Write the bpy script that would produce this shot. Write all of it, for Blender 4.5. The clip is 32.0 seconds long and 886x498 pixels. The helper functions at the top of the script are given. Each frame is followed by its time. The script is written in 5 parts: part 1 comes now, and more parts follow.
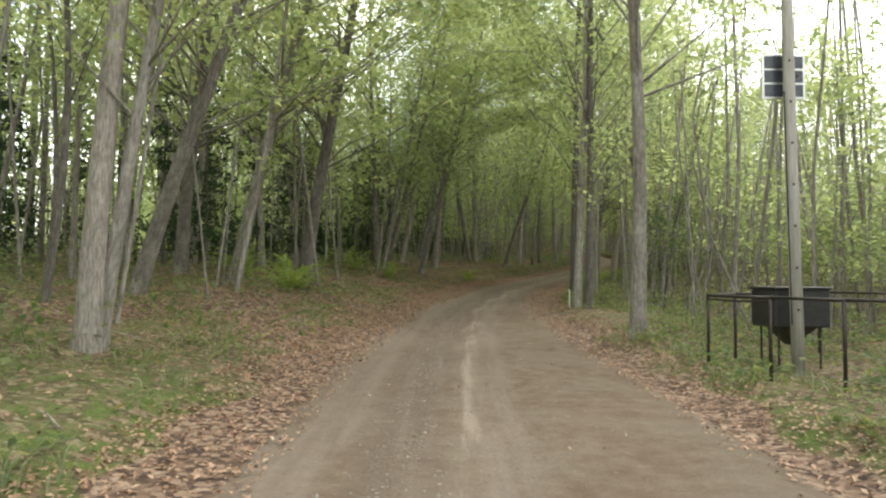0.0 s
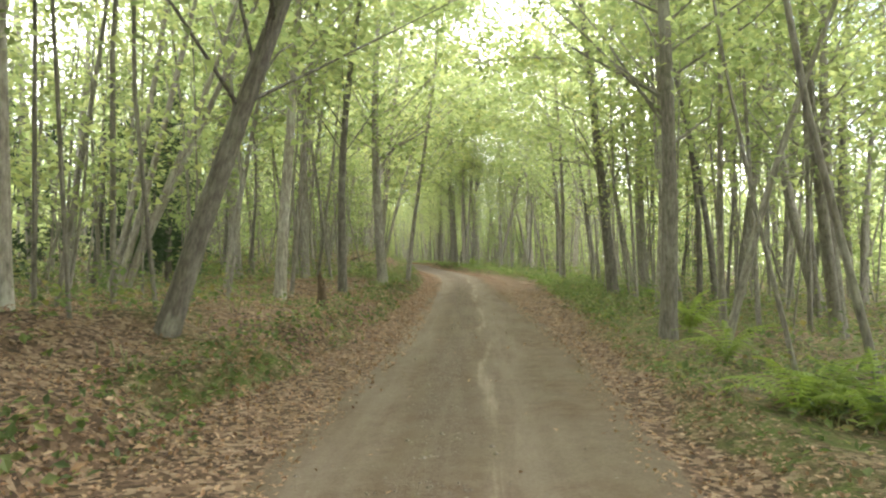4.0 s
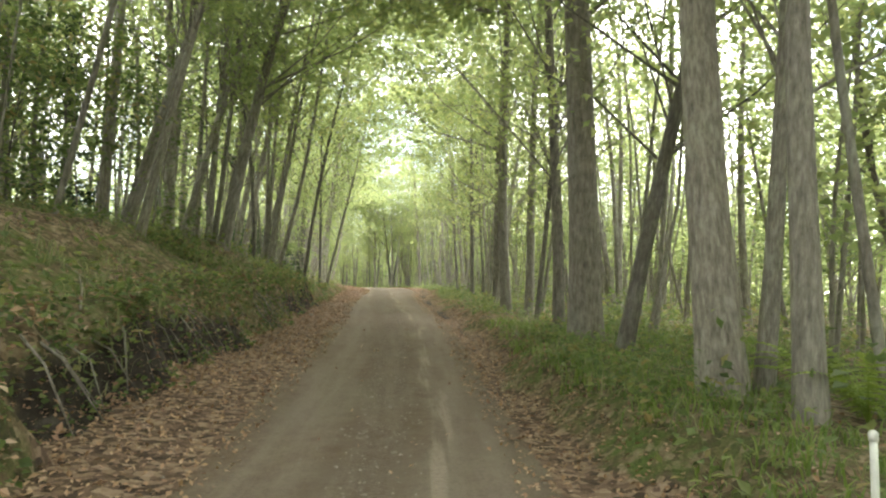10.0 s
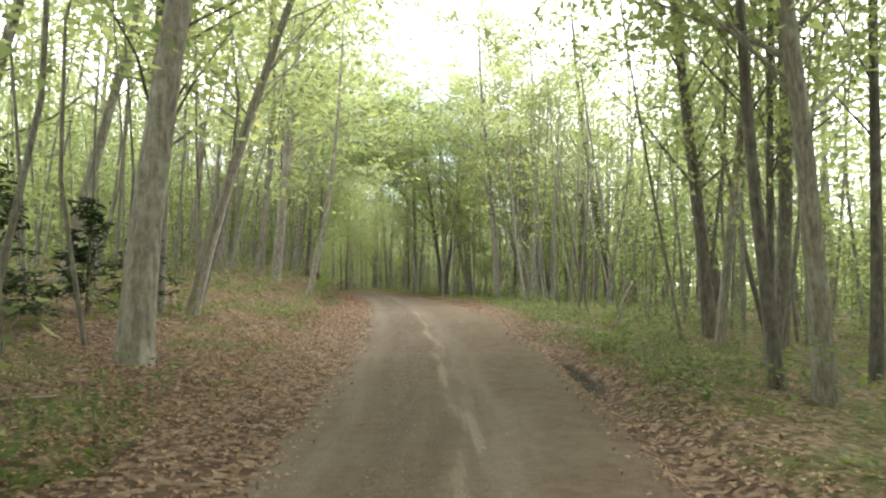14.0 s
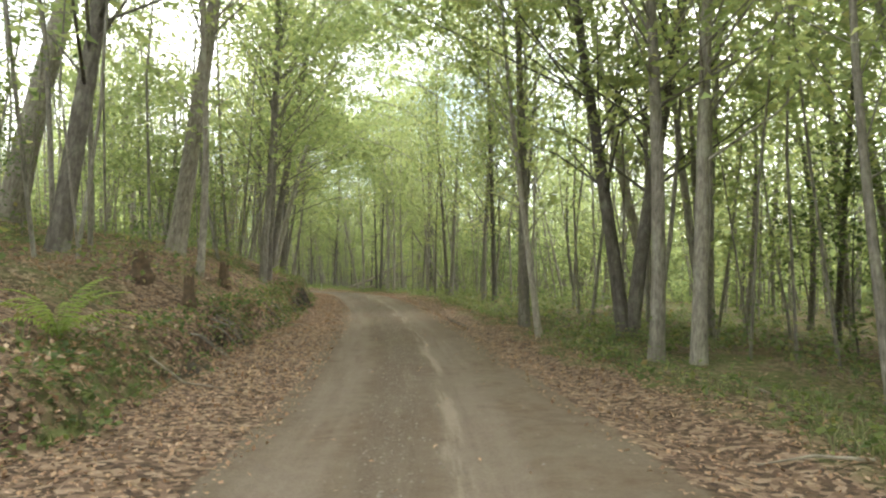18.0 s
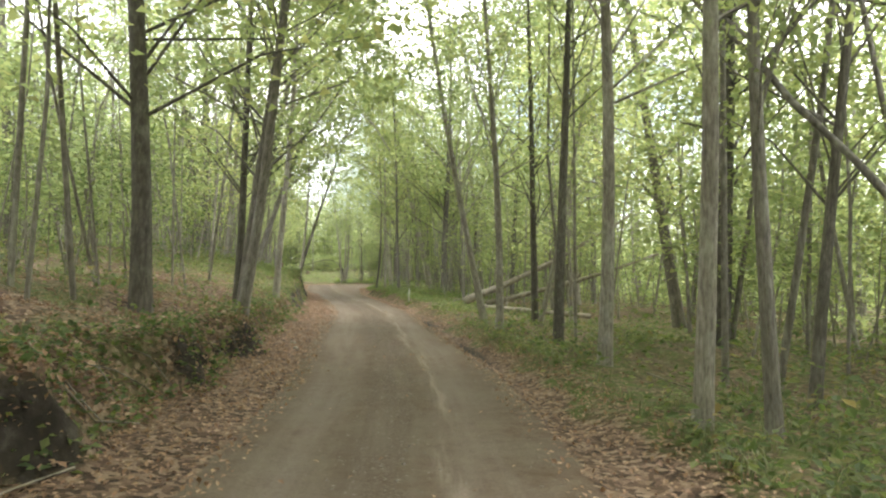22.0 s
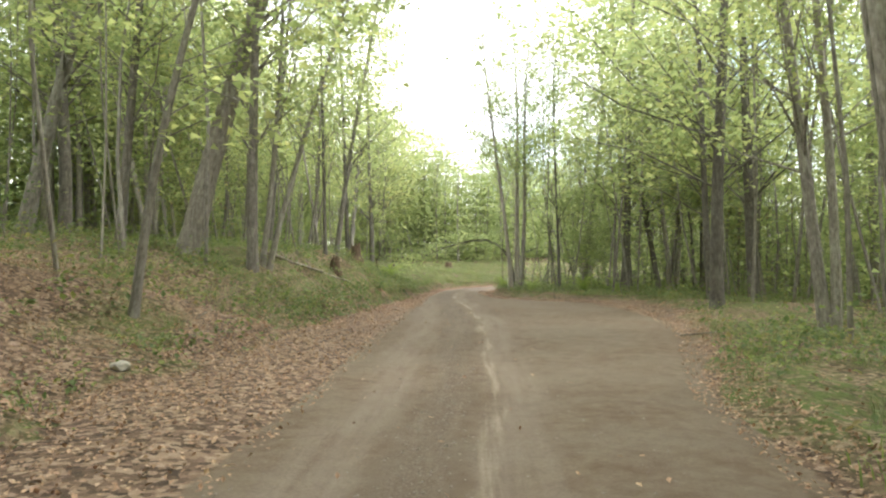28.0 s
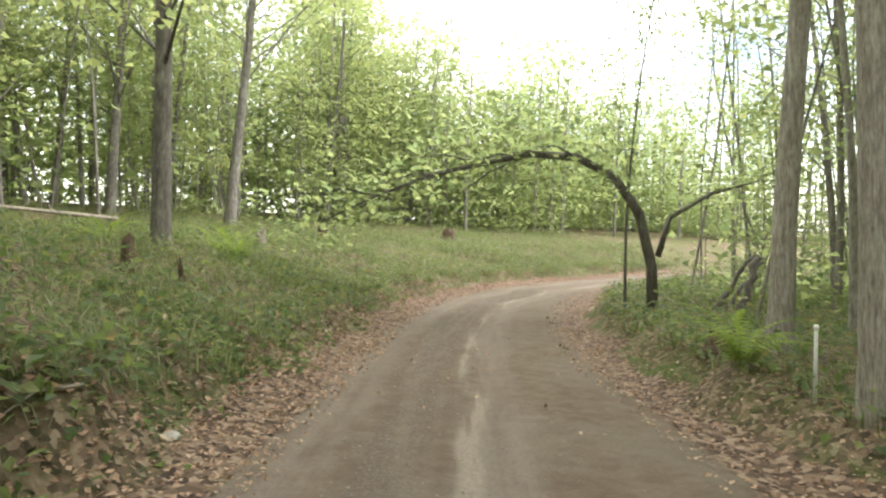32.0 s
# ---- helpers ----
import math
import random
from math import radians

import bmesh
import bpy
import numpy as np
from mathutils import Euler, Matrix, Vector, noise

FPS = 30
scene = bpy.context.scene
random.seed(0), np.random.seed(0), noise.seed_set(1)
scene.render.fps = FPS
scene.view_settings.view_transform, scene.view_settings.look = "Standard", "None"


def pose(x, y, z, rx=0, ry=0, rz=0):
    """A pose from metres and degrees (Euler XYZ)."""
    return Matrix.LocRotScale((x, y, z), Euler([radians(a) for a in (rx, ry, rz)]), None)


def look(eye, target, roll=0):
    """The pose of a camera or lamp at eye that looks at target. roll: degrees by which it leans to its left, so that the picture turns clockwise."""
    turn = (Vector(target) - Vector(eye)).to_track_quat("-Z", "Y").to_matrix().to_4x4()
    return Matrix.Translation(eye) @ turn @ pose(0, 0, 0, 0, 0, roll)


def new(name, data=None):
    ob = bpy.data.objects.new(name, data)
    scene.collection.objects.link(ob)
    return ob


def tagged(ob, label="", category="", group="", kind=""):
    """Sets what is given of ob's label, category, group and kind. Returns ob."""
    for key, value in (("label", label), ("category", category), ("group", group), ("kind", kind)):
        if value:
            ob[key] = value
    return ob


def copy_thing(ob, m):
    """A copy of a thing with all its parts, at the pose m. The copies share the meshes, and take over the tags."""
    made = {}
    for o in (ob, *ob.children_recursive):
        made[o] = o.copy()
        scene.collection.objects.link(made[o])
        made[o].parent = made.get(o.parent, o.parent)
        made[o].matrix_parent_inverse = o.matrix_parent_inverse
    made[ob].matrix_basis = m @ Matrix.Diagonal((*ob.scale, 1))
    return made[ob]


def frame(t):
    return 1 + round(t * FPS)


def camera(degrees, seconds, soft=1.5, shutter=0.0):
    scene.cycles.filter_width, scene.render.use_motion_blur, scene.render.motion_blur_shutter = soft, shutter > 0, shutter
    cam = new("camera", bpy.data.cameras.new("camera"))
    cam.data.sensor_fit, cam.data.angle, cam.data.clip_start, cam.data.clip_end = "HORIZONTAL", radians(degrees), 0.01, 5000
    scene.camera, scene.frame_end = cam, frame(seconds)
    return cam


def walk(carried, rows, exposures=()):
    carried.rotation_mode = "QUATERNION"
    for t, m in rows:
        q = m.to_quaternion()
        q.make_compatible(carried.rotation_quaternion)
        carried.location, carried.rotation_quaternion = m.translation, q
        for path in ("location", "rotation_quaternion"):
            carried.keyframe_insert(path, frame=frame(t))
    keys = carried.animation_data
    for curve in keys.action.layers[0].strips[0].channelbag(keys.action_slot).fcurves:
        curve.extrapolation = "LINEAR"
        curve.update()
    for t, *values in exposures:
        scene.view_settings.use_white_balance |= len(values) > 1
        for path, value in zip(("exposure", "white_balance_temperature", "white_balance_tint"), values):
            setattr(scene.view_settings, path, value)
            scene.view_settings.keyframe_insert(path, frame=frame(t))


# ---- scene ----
cam = camera(64.5, 32.0, soft=2.2)
PATH = [
    (0.0, (0.000, 0.000, 1.600), (-0.047, 4.996, 1.797), 0.24),
    (0.5, (-0.042, 4.667, 1.741), (-0.080, 9.662, 1.942), 0.15),
    (1.0, (0.004, 9.327, 1.888), (0.043, 14.321, 2.114), 0.33),
    (1.5, (0.220, 13.964, 2.040), (0.429, 18.956, 2.254), 0.40),
    (2.0, (0.647, 18.549, 2.194), (1.069, 23.526, 2.423), 0.41),
    (2.5, (1.314, 23.011, 2.351), (1.975, 27.962, 2.584), 0.19),
    (3.0, (2.202, 27.304, 2.505), (3.133, 32.211, 2.733), 0.27),
    (3.5, (3.174, 31.324, 2.627), (4.320, 36.185, 2.858), -0.06),
    (4.0, (4.264, 35.217, 2.745), (5.642, 40.016, 3.010), -0.45),
    (4.5, (5.457, 38.944, 2.891), (7.077, 43.666, 3.173), -0.72),
    (5.0, (6.754, 42.706, 3.058), (8.442, 47.404, 3.351), -0.26),
    (5.5, (8.074, 46.520, 3.242), (9.709, 51.236, 3.550), -0.10),
    (6.0, (9.350, 50.406, 3.442), (10.888, 55.153, 3.765), -0.02),
    (6.5, (10.577, 54.362, 3.654), (12.055, 59.126, 3.993), 0.06),
    (7.0, (11.845, 58.357, 3.877), (13.378, 63.104, 4.228), 0.43),
    (7.5, (13.140, 62.399, 4.108), (14.663, 67.147, 4.467), 1.15),
    (8.0, (14.421, 66.508, 4.342), (15.881, 71.277, 4.696), 1.56),
    (8.5, (15.632, 70.709, 4.579), (17.017, 75.500, 4.933), 1.59),
    (9.0, (16.540, 75.039, 4.823), (17.840, 79.853, 5.188), 1.87),
    (9.5, (17.268, 79.318, 5.051), (18.419, 84.171, 5.405), 0.87),
    (10.0, (17.792, 83.519, 5.260), (18.793, 88.405, 5.625), 0.56),
    (10.5, (18.543, 87.566, 5.477), (19.360, 92.484, 5.853), -0.42),
    (11.0, (19.127, 91.645, 5.720), (19.800, 96.585, 6.099), -1.50),
    (11.5, (19.716, 95.659, 5.979), (20.294, 100.612, 6.339), -2.24),
    (12.0, (20.212, 99.599, 6.202), (20.740, 104.560, 6.531), -2.57),
    (12.5, (20.545, 103.463, 6.392), (21.062, 108.425, 6.722), -1.33),
    (13.0, (20.927, 107.318, 6.572), (21.430, 112.281, 6.913), -0.21),
    (13.5, (21.261, 111.143, 6.733), (21.816, 116.101, 7.055), 0.12),
    (14.0, (21.748, 115.049, 6.892), (22.409, 119.997, 7.178), -0.37),
    (14.5, (22.249, 119.002, 7.043), (22.897, 123.954, 7.296), -0.04),
    (15.0, (22.706, 123.007, 7.185), (23.253, 127.971, 7.426), -0.07),
    (15.5, (23.071, 127.066, 7.320), (23.481, 132.043, 7.558), -0.15),
    (16.0, (23.331, 131.176, 7.448), (23.615, 136.162, 7.684), -0.33),
    (16.5, (23.517, 135.333, 7.564), (23.737, 140.323, 7.787), -0.57),
    (17.0, (23.682, 139.536, 7.664), (23.937, 144.526, 7.860), -0.57),
    (17.5, (23.797, 143.604, 7.739), (24.036, 148.596, 7.915), -0.40),
    (18.0, (23.819, 147.599, 7.794), (24.005, 152.592, 7.975), -0.15),
    (18.5, (23.909, 151.564, 7.830), (23.948, 156.561, 8.008), 0.24),
    (19.0, (23.932, 155.682, 7.878), (23.811, 160.677, 8.054), 0.54),
    (19.5, (23.715, 159.867, 7.943), (23.461, 164.858, 8.115), 0.41),
    (20.0, (23.450, 164.104, 8.032), (23.080, 169.088, 8.200), 0.67),
    (20.5, (22.975, 168.343, 8.119), (22.453, 173.313, 8.269), 0.79),
    (21.0, (22.506, 172.606, 8.181), (21.875, 177.564, 8.309), 1.15),
    (21.5, (21.852, 176.794, 8.216), (21.180, 181.748, 8.321), 1.29),
    (22.0, (21.198, 180.975, 8.244), (20.451, 185.918, 8.323), 0.18),
    (22.5, (20.512, 185.110, 8.209), (19.640, 190.033, 8.265), -0.11),
    (23.0, (19.684, 189.128, 8.139), (18.711, 194.032, 8.191), -0.31),
    (23.5, (18.665, 192.855, 8.081), (17.628, 197.746, 8.126), -0.43),
    (24.0, (17.692, 196.545, 8.046), (16.524, 201.406, 8.089), -0.35),
    (24.5, (16.728, 200.141, 7.990), (15.374, 204.954, 8.006), -1.19),
    (25.0, (15.635, 203.714, 7.931), (14.077, 208.465, 7.963), -0.05),
    (25.5, (14.305, 207.178, 7.894), (12.643, 211.894, 7.913), -0.06),
    (26.0, (12.973, 210.721, 7.857), (11.196, 215.395, 7.878), -0.20),
    (26.5, (11.547, 214.304, 7.816), (9.684, 218.944, 7.834), -0.22),
    (27.0, (10.046, 217.926, 7.771), (8.139, 222.548, 7.782), -0.37),
    (27.5, (8.509, 221.600, 7.725), (6.613, 226.226, 7.728), -0.76),
    (28.0, (7.160, 225.410, 7.682), (5.345, 230.069, 7.682), -0.92),
    (28.5, (5.839, 229.179, 7.620), (4.097, 233.865, 7.635), -0.90),
    (29.0, (4.590, 232.910, 7.568), (2.904, 237.617, 7.579), -0.58),
    (29.5, (3.316, 236.552, 7.526), (1.636, 241.261, 7.524), -0.60),
    (30.0, (2.035, 240.222, 7.469), (0.290, 244.907, 7.435), -0.47),
    (30.5, (0.639, 243.740, 7.362), (-1.153, 248.408, 7.305), 0.54),
    (31.0, (-0.751, 247.155, 7.223), (-2.579, 251.808, 7.127), 1.21),
    (31.5, (-2.191, 250.468, 7.072), (-4.042, 255.110, 6.928), 0.91),
    (32.0, (-3.554, 253.813, 6.912), (-5.380, 258.463, 6.702), 1.28),
]
walk(cam, [(t, look(e, a, r)) for t, e, a, r in PATH], exposures=[(0.0, 0.95), (1.0, 1.45), (1.5, 1.65), (3.0, 2.0), (4.0, 2.1), (5.5, 1.85), (7.0, 1.75), (8.0, 1.7), (9.0, 1.9), (10.0, 2.0), (11.0, 1.9), (12.0, 1.45), (13.0, 1.35), (14.5, 1.3), (17.0, 1.45), (19.0, 1.6), (21.0, 1.45), (23.0, 1.6), (24.0, 1.3), (25.0, 1.3), (28.0, 1.35), (30.0, 1.3), (32.0, 1.4)])

# ---- light ----
world = bpy.data.worlds.new("sky")
scene.world = world
world.use_nodes = True
nt = world.node_tree
nt.nodes.clear()
w_out = nt.nodes.new("ShaderNodeOutputWorld")
w_bg = nt.nodes.new("ShaderNodeBackground")
w_sky = nt.nodes.new("ShaderNodeTexSky")
w_sky.sky_type = "NISHITA"
w_sky.sun_disc = False
w_sky.sun_elevation = radians(48)
w_sky.sun_rotation = radians(70)
w_mix = nt.nodes.new("ShaderNodeMix")
w_mix.data_type = "RGBA"
w_noise = nt.nodes.new("ShaderNodeTexNoise")
w_noise.inputs["Scale"].default_value = 2.2
w_noise.inputs["Detail"].default_value = 6.0
w_ramp = nt.nodes.new("ShaderNodeMapRange")
w_ramp.inputs["From Min"].default_value = 0.34
w_ramp.inputs["From Max"].default_value = 0.56
w_co = nt.nodes.new("ShaderNodeTexCoord")
nt.links.new(w_co.outputs["Generated"], w_noise.inputs["Vector"])
nt.links.new(w_noise.outputs["Fac"], w_ramp.inputs["Value"])
nt.links.new(w_ramp.outputs["Result"], w_mix.inputs["Factor"])
nt.links.new(w_sky.outputs["Color"], w_mix.inputs["A"])
w_mix.inputs["B"].default_value = (13.5, 13.6, 13.4, 1)
nt.links.new(w_mix.outputs["Result"], w_bg.inputs["Color"])
w_bg.inputs["Strength"].default_value = 0.15
nt.links.new(w_bg.outputs["Background"], w_out.inputs["Surface"])

sun = new("sun", bpy.data.lights.new("sun", "SUN"))
sun.data.energy = 1.4
sun.data.angle = radians(18)
sun.data.color = (1.0, 0.95, 0.86)
sun.matrix_world = look((0, 0, 50), (-25, -12, 18))

# ---- materials ----


def nodes_of(name):
    m = bpy.data.materials.new(name)
    m.use_nodes = True
    return m, m.node_tree, m.node_tree.nodes["Principled BSDF"]


def add(tree, kind, **values):
    n = tree.nodes.new(kind)
    for k, v in values.items():
        n.inputs[k.replace("_", " ")].default_value = v
    return n


def noise_of(tree, vector, scale, detail=4.0, rough=0.6, stretch=None):
    if stretch:
        mp = tree.nodes.new("ShaderNodeMapping")
        mp.inputs["Scale"].default_value = stretch
        tree.links.new(vector, mp.inputs["Vector"])
        vector = mp.outputs["Vector"]
    n = add(tree, "ShaderNodeTexNoise", Scale=scale, Detail=detail, Roughness=rough)
    tree.links.new(vector, n.inputs["Vector"])
    return n.outputs["Fac"]


def ramp_of(tree, fac, stops):
    r = tree.nodes.new("ShaderNodeValToRGB")
    el = r.color_ramp.elements
    el[0].position, el[0].color = stops[0][0], (*stops[0][1], 1)
    el[1].position, el[1].color = stops[-1][0], (*stops[-1][1], 1)
    for p, c in stops[1:-1]:
        e = el.new(p)
        e.color = (*c, 1)
    tree.links.new(fac, r.inputs["Fac"])
    return r.outputs["Color"]


def mix_of(tree, fac, a, b, blend="MIX"):
    n = tree.nodes.new("ShaderNodeMix")
    n.data_type, n.blend_type = "RGBA", blend
    for key, v in (("Factor", fac), ("A", a), ("B", b)):
        if isinstance(v, (int, float)):
            n.inputs[key].default_value = v
        elif isinstance(v, tuple):
            n.inputs[key].default_value = (*v, 1)
        else:
            tree.links.new(v, n.inputs[key])
    return n.outputs["Result"]


def range_of(tree, value, a, b, c=0.0, d=1.0, smooth=True):
    n = tree.nodes.new("ShaderNodeMapRange")
    n.interpolation_type = "SMOOTHSTEP" if smooth else "LINEAR"
    for key, v in (("From Min", a), ("From Max", b), ("To Min", c), ("To Max", d)):
        n.inputs[key].default_value = v
    tree.links.new(value, n.inputs["Value"])
    return n.outputs["Result"]


def math_of(tree, op, a, b=0.0):
    n = tree.nodes.new("ShaderNodeMath")
    n.operation = op
    for i, v in enumerate((a, b)):
        if isinstance(v, (int, float)):
            n.inputs[i].default_value = v
        else:
            tree.links.new(v, n.inputs[i])
    return n.outputs[0]


def bump_of(tree, bsdf, height, strength, distance):
    b = add(tree, "ShaderNodeBump", Strength=strength, Distance=distance)
    tree.links.new(height, b.inputs["Height"])
    tree.links.new(b.outputs["Normal"], bsdf.inputs["Normal"])


def bark_material(name, dark, mid, pale, patches=0.5):
    m, t, b = nodes_of(name)
    co = t.nodes.new("ShaderNodeTexCoord").outputs["Object"]
    info = t.nodes.new("ShaderNodeObjectInfo")
    streak = noise_of(t, co, 9.0, 5, 0.65, (2.4, 2.4, 0.5))
    flake = noise_of(t, co, 13.0, 5, 0.7, (1.0, 1.0, 0.55))
    streak = math_of(t, "ADD", math_of(t, "MULTIPLY", streak, 0.55), math_of(t, "MULTIPLY", flake, 0.45))
    c = ramp_of(t, streak, [(0.32, dark), (0.5, mid), (0.68, pale)])
    blot = noise_of(t, co, 2.2, 4, 0.6, (1.0, 1.0, 0.6))
    lichen = math_of(t, "MULTIPLY", range_of(t, blot, 0.5, 0.64, 0.0, patches), range_of(t, flake, 0.35, 0.6, 0.3, 1.0))
    c = mix_of(t, lichen, c, (0.36, 0.36, 0.30))
    tone = range_of(t, info.outputs["Random"], 0, 1, 0.78, 1.3, False)
    c = mix_of(t, 1.0, c, tone, "MULTIPLY")
    t.links.new(c, b.inputs["Base Color"])
    b.inputs["Roughness"].default_value = 0.9
    bump_of(t, b, streak, 0.75, 0.03)
    return m


def leaf_material(name, stops, glow, amount=0.5):
    m, t, b = nodes_of(name)
    geo = t.nodes.new("ShaderNodeNewGeometry")
    info = t.nodes.new("ShaderNodeObjectInfo")
    r = math_of(t, "ADD", math_of(t, "MULTIPLY", geo.outputs["Random Per Island"], 0.7),
                math_of(t, "MULTIPLY", info.outputs["Random"], 0.3))
    c = ramp_of(t, r, stops)
    t.links.new(c, b.inputs["Base Color"])
    b.inputs["Roughness"].default_value = 0.55
    b.inputs["Specular IOR Level"].default_value = 0.35
    tr = t.nodes.new("ShaderNodeBsdfTranslucent")
    t.links.new(mix_of(t, 1.0, c, glow, "MULTIPLY"), tr.inputs["Color"])
    mx = t.nodes.new("ShaderNodeMixShader")
    mx.inputs["Fac"].default_value = amount
    t.links.new(b.outputs["BSDF"], mx.inputs[1])
    t.links.new(tr.outputs["BSDF"], mx.inputs[2])
    t.links.new(mx.outputs["Shader"], t.nodes["Material Output"].inputs["Surface"])
    return m


def plain_material(name, a, b_col, scale=6.0, rough=0.8, metal=0.0, bump=0.3, stretch=None):
    m, t, b = nodes_of(name)
    co = t.nodes.new("ShaderNodeTexCoord").outputs["Object"]
    n = noise_of(t, co, scale, 5, 0.65, stretch)
    t.links.new(ramp_of(t, n, [(0.3, a), (0.7, b_col)]), b.inputs["Base Color"])
    b.inputs["Roughness"].default_value, b.inputs["Metallic"].default_value = rough, metal
    bump_of(t, b, n, bump, 0.01)
    return m


BARK = bark_material("grey_bark", (0.07, 0.062, 0.053), (0.205, 0.185, 0.158), (0.36, 0.335, 0.295))
BARK_DARK = bark_material("dark_bark", (0.04, 0.035, 0.031), (0.115, 0.102, 0.088), (0.22, 0.2, 0.175), 0.3)
BARK_OLD = bark_material("furrowed_bark", (0.07, 0.06, 0.05), (0.22, 0.195, 0.165), (0.38, 0.35, 0.30), 0.35)
LEAF = leaf_material("maple_leaf", [(0.0, (0.095, 0.13, 0.055)), (0.5, (0.145, 0.178, 0.072)), (0.85, (0.2, 0.222, 0.086)), (1.0, (0.25, 0.24, 0.095))], (2.9, 2.75, 2.85), 0.65)
LEAF_LOW = leaf_material("undergrowth_leaf", [(0.0, (0.045, 0.07, 0.032)), (0.5, (0.095, 0.13, 0.05)), (0.78, (0.15, 0.175, 0.065)), (0.9, (0.2, 0.16, 0.08)), (1.0, (0.24, 0.18, 0.11))], (2.2, 2.2, 1.7), 0.45)
NEEDLE = leaf_material("spruce_needle", [(0.0, (0.018, 0.035, 0.016)), (1.0, (0.05, 0.085, 0.035))], (1.2, 1.3, 1.0), 0.2)
FERN = leaf_material("fern_frond", [(0.0, (0.12, 0.175, 0.04)), (1.0, (0.22, 0.28, 0.07))], (2.0, 2.0, 1.4), 0.45)
LITTER = leaf_material("dry_leaf", [(0.0, (0.13, 0.082, 0.055)), (0.35, (0.27, 0.16, 0.098)), (0.75, (0.38, 0.255, 0.165)), (1.0, (0.5, 0.41, 0.31))], (1.1, 1.0, 0.9), 0.1)
GRAVEL = plain_material("gravel", (0.12, 0.1, 0.085), (0.25, 0.215, 0.18), 20, 0.9)
GRASS = leaf_material("grass_blade", [(0.0, (0.095, 0.12, 0.06)), (0.6, (0.165, 0.185, 0.095)), (1.0, (0.26, 0.24, 0.14))], (1.8, 1.8, 1.4), 0.35)

# ---- the road's line ----
# x, y, z of the road along its length, one knot for each second of driving
ROAD = [
    (0.00, 0.00, 0.15), (0.00, 9.33, 0.44), (0.65, 18.55, 0.74), (2.20, 27.30, 1.05), (4.26, 35.22, 1.30),
    (6.75, 42.71, 1.61), (9.35, 50.41, 1.99), (11.85, 58.36, 2.43), (14.42, 66.51, 2.89), (16.54, 75.04, 3.37),
    (17.79, 83.52, 3.81), (19.13, 91.64, 4.27), (20.21, 99.60, 4.75), (20.93, 107.32, 5.12), (21.75, 115.05, 5.44),
    (22.71, 123.01, 5.74), (23.33, 131.18, 6.00), (23.68, 139.54, 6.21), (23.82, 147.60, 6.34), (23.93, 155.68, 6.43),
    (23.45, 164.10, 6.58), (22.51, 172.61, 6.73), (21.20, 180.97, 6.79), (19.68, 189.13, 6.69), (17.69, 196.54, 6.60),
    (15.63, 203.71, 6.48), (12.97, 210.72, 6.41), (10.05, 217.93, 6.32), (7.16, 225.41, 6.23), (4.59, 232.91, 6.12),
    (2.04, 240.22, 6.02), (-0.75, 247.15, 5.77), (-3.55, 253.81, 5.46),
]


def dense_line():
    pts = [Vector(p) for p in ROAD]
    ahead = (pts[1] - pts[0]).normalized()
    ahead.z = 0.0
    pts = [pts[0] - ahead * k + Vector((0, 0, 0.0)) for k in (48, 36, 24, 12)] + pts
    way = math.atan2(pts[-1].y - pts[-2].y, pts[-1].x - pts[-2].x)
    for k in range(14):
        way -= (0.03, 0.06, 0.13, 0.17, 0.17, 0.16, 0.14, 0.12, 0.1)[k] if k < 9 else 0.03
        fall = -0.2 if k < 5 else -0.1
        pts.append(pts[-1] + Vector((6 * math.cos(way), 6 * math.sin(way), fall)))
    out = []
    for i in range(1, len(pts) - 2):
        a, b, c, d = pts[i - 1], pts[i], pts[i + 1], pts[i + 2]
        for k in range(16):
            u = k / 16
            out.append(0.5 * (2 * b + (c - a) * u + (2 * a - 5 * b + 4 * c - d) * u * u + (3 * b - a - 3 * c + d) * u ** 3))
    return np.array(out)


LINE = dense_line()
ARC = np.r_[0, np.cumsum(np.linalg.norm(np.diff(LINE[:, :2], axis=0), axis=1))]
ARC -= ARC[np.argmin(np.abs(LINE[:, 0] - ROAD[0][0]) + np.abs(LINE[:, 1] - ROAD[0][1]))]
S0, S1 = ARC[0], ARC[-1]
TANG = np.gradient(LINE[:, :2], axis=0)
TANG /= np.linalg.norm(TANG, axis=1)[:, None]
WIDE = np.array([np.convolve(np.pad(LINE[:, k], 120, mode="reflect", reflect_type="odd"), np.ones(241) / 241, "valid") for k in (0, 1)]).T
WTANG = np.gradient(WIDE, axis=0)
WTANG /= np.linalg.norm(WTANG, axis=1)[:, None]


def on_line(table, s):
    return np.stack([np.interp(s, ARC, table[:, k]) for k in range(table.shape[1])], -1)


def hollow(s):
    """Where the cut bank is washed out under its sod, 0 to 1."""
    return smooth(0.5 + 0.55 * np.sin(s * 0.55 + 0.6) + 0.4 * np.sin(s * 1.7 + 1.1) + np.where((s > 206) & (s < 226), 0.5, 0.0))


def overhang(s, d):
    le, ll, step, rise, run, back, re, rl, rstep = section(s)
    return 0.6 * hollow(s) * (0.8 + 0.2 * np.sin(s * 2.9 + 1)) * np.clip(step - 0.25, 0, 0.7) * np.exp(-((ll - d - 0.55) / 0.28) ** 2)


